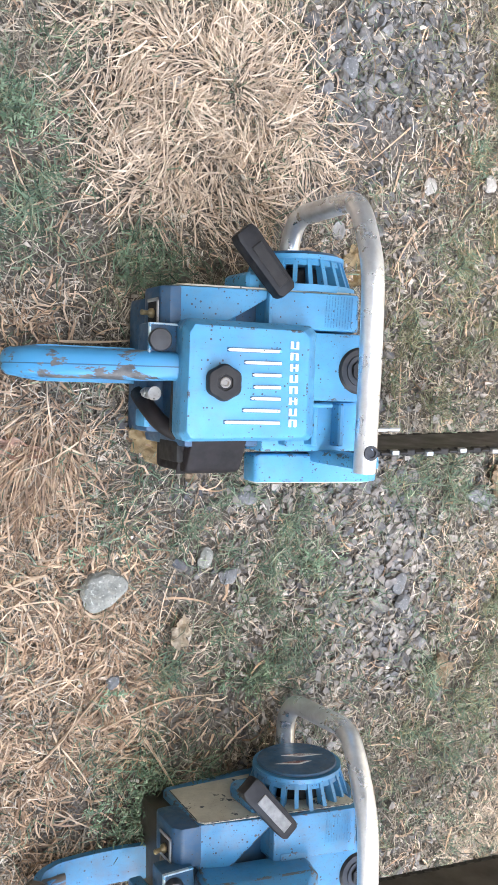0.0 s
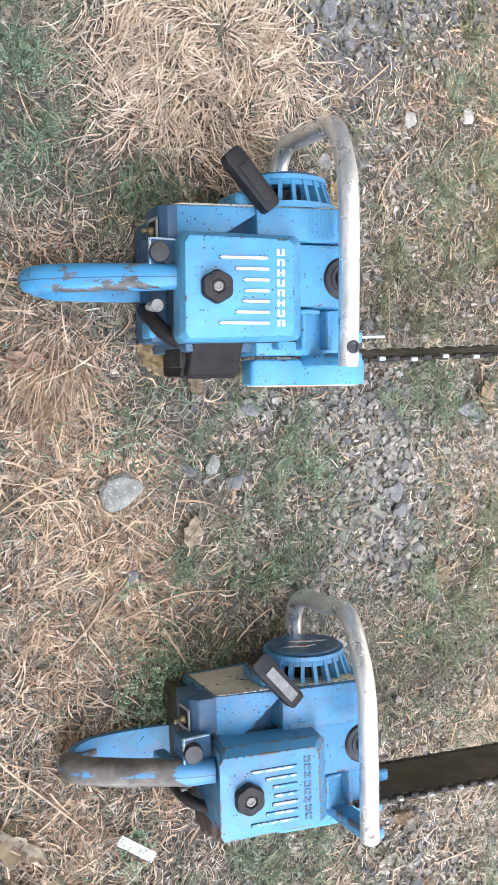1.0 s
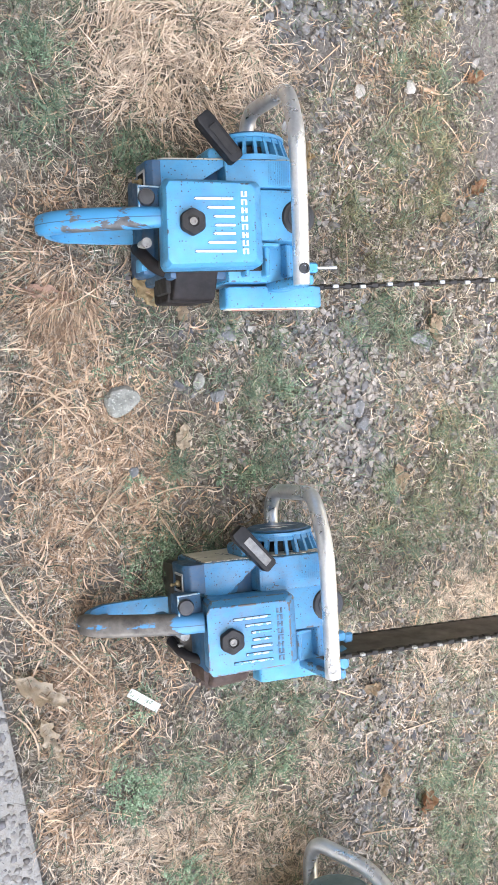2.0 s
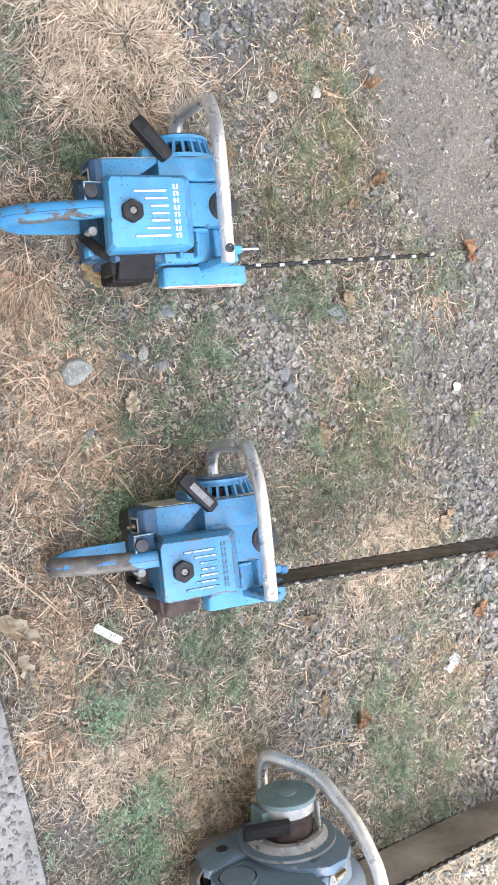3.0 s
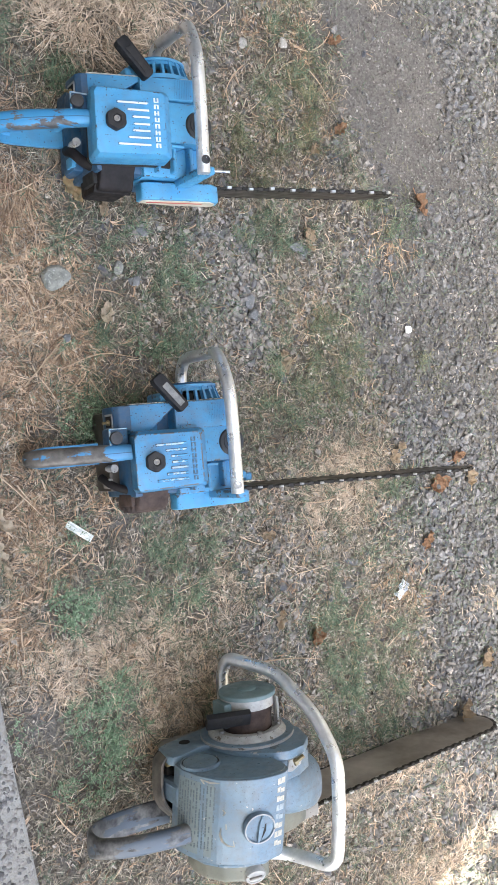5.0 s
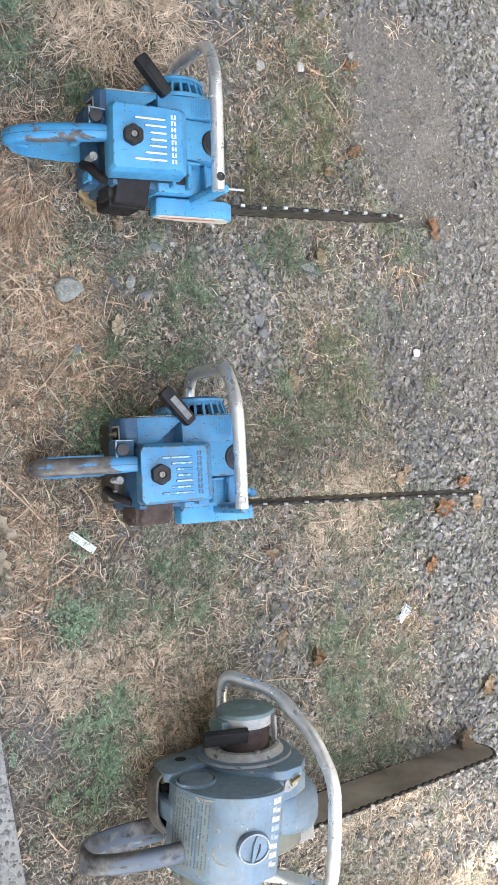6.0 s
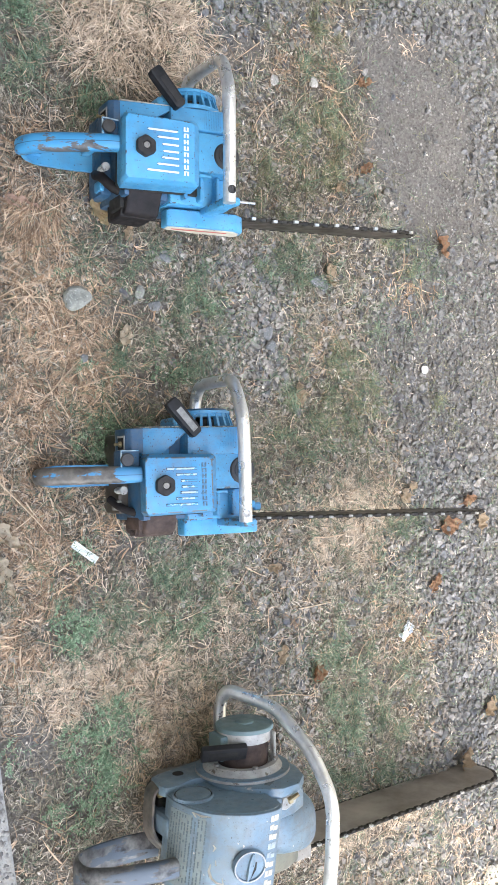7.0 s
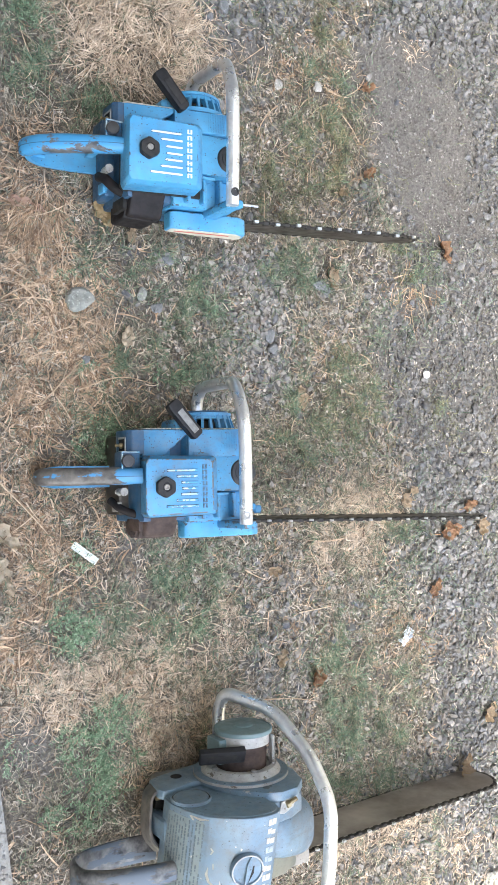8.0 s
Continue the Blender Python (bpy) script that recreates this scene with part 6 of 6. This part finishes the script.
stone((0.742, -0.165), (0.026, 0.020), M["stone_slate"], "dark slate stone among dead grass", 12, 20)
stone((0.76, -0.172), (0.016, 0.014), M["stone_slate"], "dark slate stone among dead grass", 13, 50)
stone((0.300, -0.325), (0.014, 0.011), M["stone_slate"], "small dark stone in the straw", 14, 50)


M["leaf_pink"] = leaf_mat("pinkish_dead_leaf", (0.42, 0.26, 0.19), (0.60, 0.42, 0.33))


def leaf(at, size, material, label, seed, rz=0.0, curl=0.85, lobes=3, lift=0.010, wide=0.34):
    """A dead leaf: lobed outline, raised midrib, rolled edges, a stalk."""
    rng = random.Random(seed)
    b = bmesh.new()
    nu, nv = 22, 10
    grid = []
    for i in range(nu + 1):
        s = i / nu
        w = wide * math.sin(math.pi * s ** 0.8) ** 0.8 * (1 - 0.38 * (0.5 + 0.5 * math.cos(2 * math.pi * lobes * s + rng.uniform(-0.25, 0.25))))
        w = max(w, 0.012)
        row = []
        for j in range(nv + 1):
            t = (j / nv - 0.5) * 2
            x, y = (s - 0.5), t * w * (1 + 0.08 * rng.uniform(-1, 1))
            z = curl * (abs(t) ** 1.6) * w * (0.6 + 0.6 * math.sin(3 * s + seed)) + 0.35 * curl * (s - 0.5) ** 2 + 0.17 * noise.noise(Vector((x * 4, y * 6, seed))) + 0.09 * noise.noise(Vector((x * 11, y * 13, seed)))
            row.append(b.verts.new((x * size, y * size, z * size)))
        grid.append(row)
    for r0, r1 in zip(grid, grid[1:]):
        for j in range(nv):
            b.faces.new((r0[j], r0[j + 1], r1[j + 1], r1[j]))
    # a little thickness
    bmesh.ops.solidify(b, geom=list(b.faces), thickness=0.0004)
    sweep([Vector((-0.5 * size, 0, 0)), Vector((-0.62 * size, 0.02 * size, 0.01 * size)), Vector((-0.75 * size, 0.06 * size, 0.0))], circle(0.0009, 6), b)
    ob = part("dead_leaf", b, material, sharp=60)
    ob.matrix_world = pose(at[0], at[1], ground_z(*at) + lift, rng.uniform(-12, 12), rng.uniform(-12, 12), rz)
    return tagged(ob, label, "leaf")


leaf((0.172, -0.580), 0.078, M["leaf_pale"], "large bleached dead leaf curled beside the concrete", 1, -35, 1.3, wide=0.2)
leaf((0.178, -0.640), 0.062, M["leaf_pale"], "bleached dead leaf lying on reddish straw", 2, -70, 1.2, wide=0.2)
leaf((1.063, -0.614), 0.062, M["leaf_rust"], "rust-brown dead leaf on the gravel", 3, 10)
leaf((0.961, -0.545), 0.050, M["leaf_tan"], "pale tan dead leaf standing curled on the gravel", 4, 65, 0.9)
leaf((1.155, -0.605), 0.045, M["leaf_tan"], "tan dead leaf past the bar's tip", 5, 95)
leaf((1.12, -0.565), 0.040, M["leaf_rust"], "rust-brown dead leaf on the gravel", 16, 20)
leaf((0.736, -0.855), 0.045, M["leaf_rust"], "orange-brown dead leaf on dead grass", 6, 75)
leaf((1.085, -1.075), 0.055, M["leaf_tan"], "tan dead leaf leaning on the wide bar", 7, 60, 0.8, lift=0.02)
leaf((1.055, -0.065), 0.050, M["leaf_rust"], "rust-brown dead leaf on bare soil", 8, -60, 0.7)
leaf((0.857, 0.219), 0.038, M["leaf_rust"], "small orange-brown dead leaf on bare soil", 9, 25, 0.8)
leaf((0.704, -0.365), 0.045, M["leaf_tan"], "narrow tan dead leaf on the gravel", 10, 105, 0.5)
leaf((0.368, -0.284), 0.036, M["leaf_pale"], "pale torn dead leaf in the grass", 11, 80)
leaf((0.207, -0.105), 0.060, M["leaf_pink"], "pinkish tan dead leaf on reddish straw", 12, -10, 1.0, wide=0.17, lift=0.006)
leaf((0.560, 0.085), 0.055, M["leaf_yellow"], "yellow-tan dead leaf behind the handlebar", 13, 70, 0.4)
leaf((0.326, -0.099), 0.050, M["leaf_yellow"], "yellowed dead leaf under the muffler", 14, -60, 0.5)
leaf((0.772, -0.150), 0.045, M["leaf_tan"], "tan dead leaf beside dark stones", 15, -75)
leaf((0.662, -0.815), 0.034, M["leaf_tan"], "small tan dead leaf on the gravel", 17, 70)
leaf((0.799, 0.015), 0.030, M["leaf_tan"], "small tan dead leaf on dead grass", 18, 20)
leaf((0.643, -0.662), 0.032, M["leaf_tan"], "small tan dead leaf on dead grass", 19, 0)
leaf((1.175, -0.985), 0.045, M["leaf_tan"], "tan dead leaf on the gravel", 20, 60)
leaf((0.86, 0.06), 0.035, M["leaf_rust"], "rust-brown dead leaf on dead grass", 21, 40)
leaf((0.375, -0.125), 0.030, M["leaf_tan"], "small tan dead leaf below the chainsaw", 22, 80)
leaf((1.02, -0.72), 0.040, M["leaf_rust"], "rust-brown dead leaf beside green grass", 23, 75)


def crumpled(name, at, size, material, label, category, seed, rz, amp=0.25, lift=0.006):
    b = bmesh.new()
    bmesh.ops.create_grid(b, x_segments=22, y_segments=12, size=0.5)
    for v in b.verts:
        p = Vector((v.co.x * 4, v.co.y * 3, seed))
        v.co = Vector((v.co.x * size[0], v.co.y * size[1], abs(noise.noise(p)) * size[1] * amp + 0.5 * abs(noise.noise(p * 2.3)) * size[1] * amp))
    bmesh.ops.solidify(b, geom=list(b.faces), thickness=0.0004)
    ob = part(name, b, material, sharp=18)
    ob.matrix_world = pose(at[0], at[1], ground_z(*at) + lift, 5, -4, rz)
    return tagged(ob, label, category)


M["paper"] = plain("damp_white_paper", (0.42, 0.45, 0.42), (0.68, 0.70, 0.67), 0.8, scale=120)


def wrapper_mat():
    m = Mat("foil_wrapper", 0.3, 0.0)
    f = m.noise(60, 3)
    m.color(m.ramp(f, [(0.33, (0.06, 0.12, 0.42)), (0.38, (0.75, 0.77, 0.80)), (0.60, (0.45, 0.49, 0.54)), (0.70, (0.30, 0.34, 0.42))]))
    return m.m


crumpled("wrapper", (0.946, -0.808), (0.036, 0.022), wrapper_mat(), "crumpled blue and white foil wrapper on the gravel", "litter", 3.3, 50, 0.55)
crumpled("paper_scrap", (0.2985, -0.614), (0.046, 0.0115), M["paper"], "torn white paper strip in the straw with weed over it", "litter", 5.1, -37, 0.25, 0.016)


def stick(pts, r, label):
    path = rounded_path([(x, y, ground_z(x, y) + z) for x, y, z in pts], 0.03)
    b = sweep(path, lambda t: circle(0.55 * r * (1 - 0.5 * t), 7))
    ob = part("twig", b, M["straw_pale"])
    return tagged(ob, label, "twig")


stick([(0.128, -0.40, 0.010), (0.132, -0.45, 0.010), (0.165, -0.50, 0.008), (0.215, -0.55, 0.012), (0.26, -0.60, 0.006)], 0.0032, "long dry woody stem lying along the concrete")
stick([(0.232, -0.395, 0.010), (0.27, -0.35, 0.014), (0.31, -0.31, 0.008)], 0.0026, "thick pale straw stem lying in the grass")
stick([(0.335, -0.385, 0.010), (0.355, -0.42, 0.014), (0.375, -0.455, 0.010)], 0.0024, "forked pale seed stem in the grass")
stick([(0.29, -0.37, 0.01), (0.35, -0.345, 0.016), (0.42, -0.355, 0.008)], 0.0022, "pale bent straw stem lying in the grass")
stick([(0.20, -0.22, 0.012), (0.25, -0.27, 0.012), (0.26, -0.36, 0.006)], 0.0020, "pale bent straw stem lying in the grass")
stick([(0.62, -0.88, 0.01), (0.68, -0.885, 0.014), (0.74, -0.90, 0.008)], 0.0022, "pale dry stem on dead grass")
stick([(0.70, -0.74, 0.008), (0.77, -0.735, 0.010)], 0.0018, "short pale dry stem on dead grass")
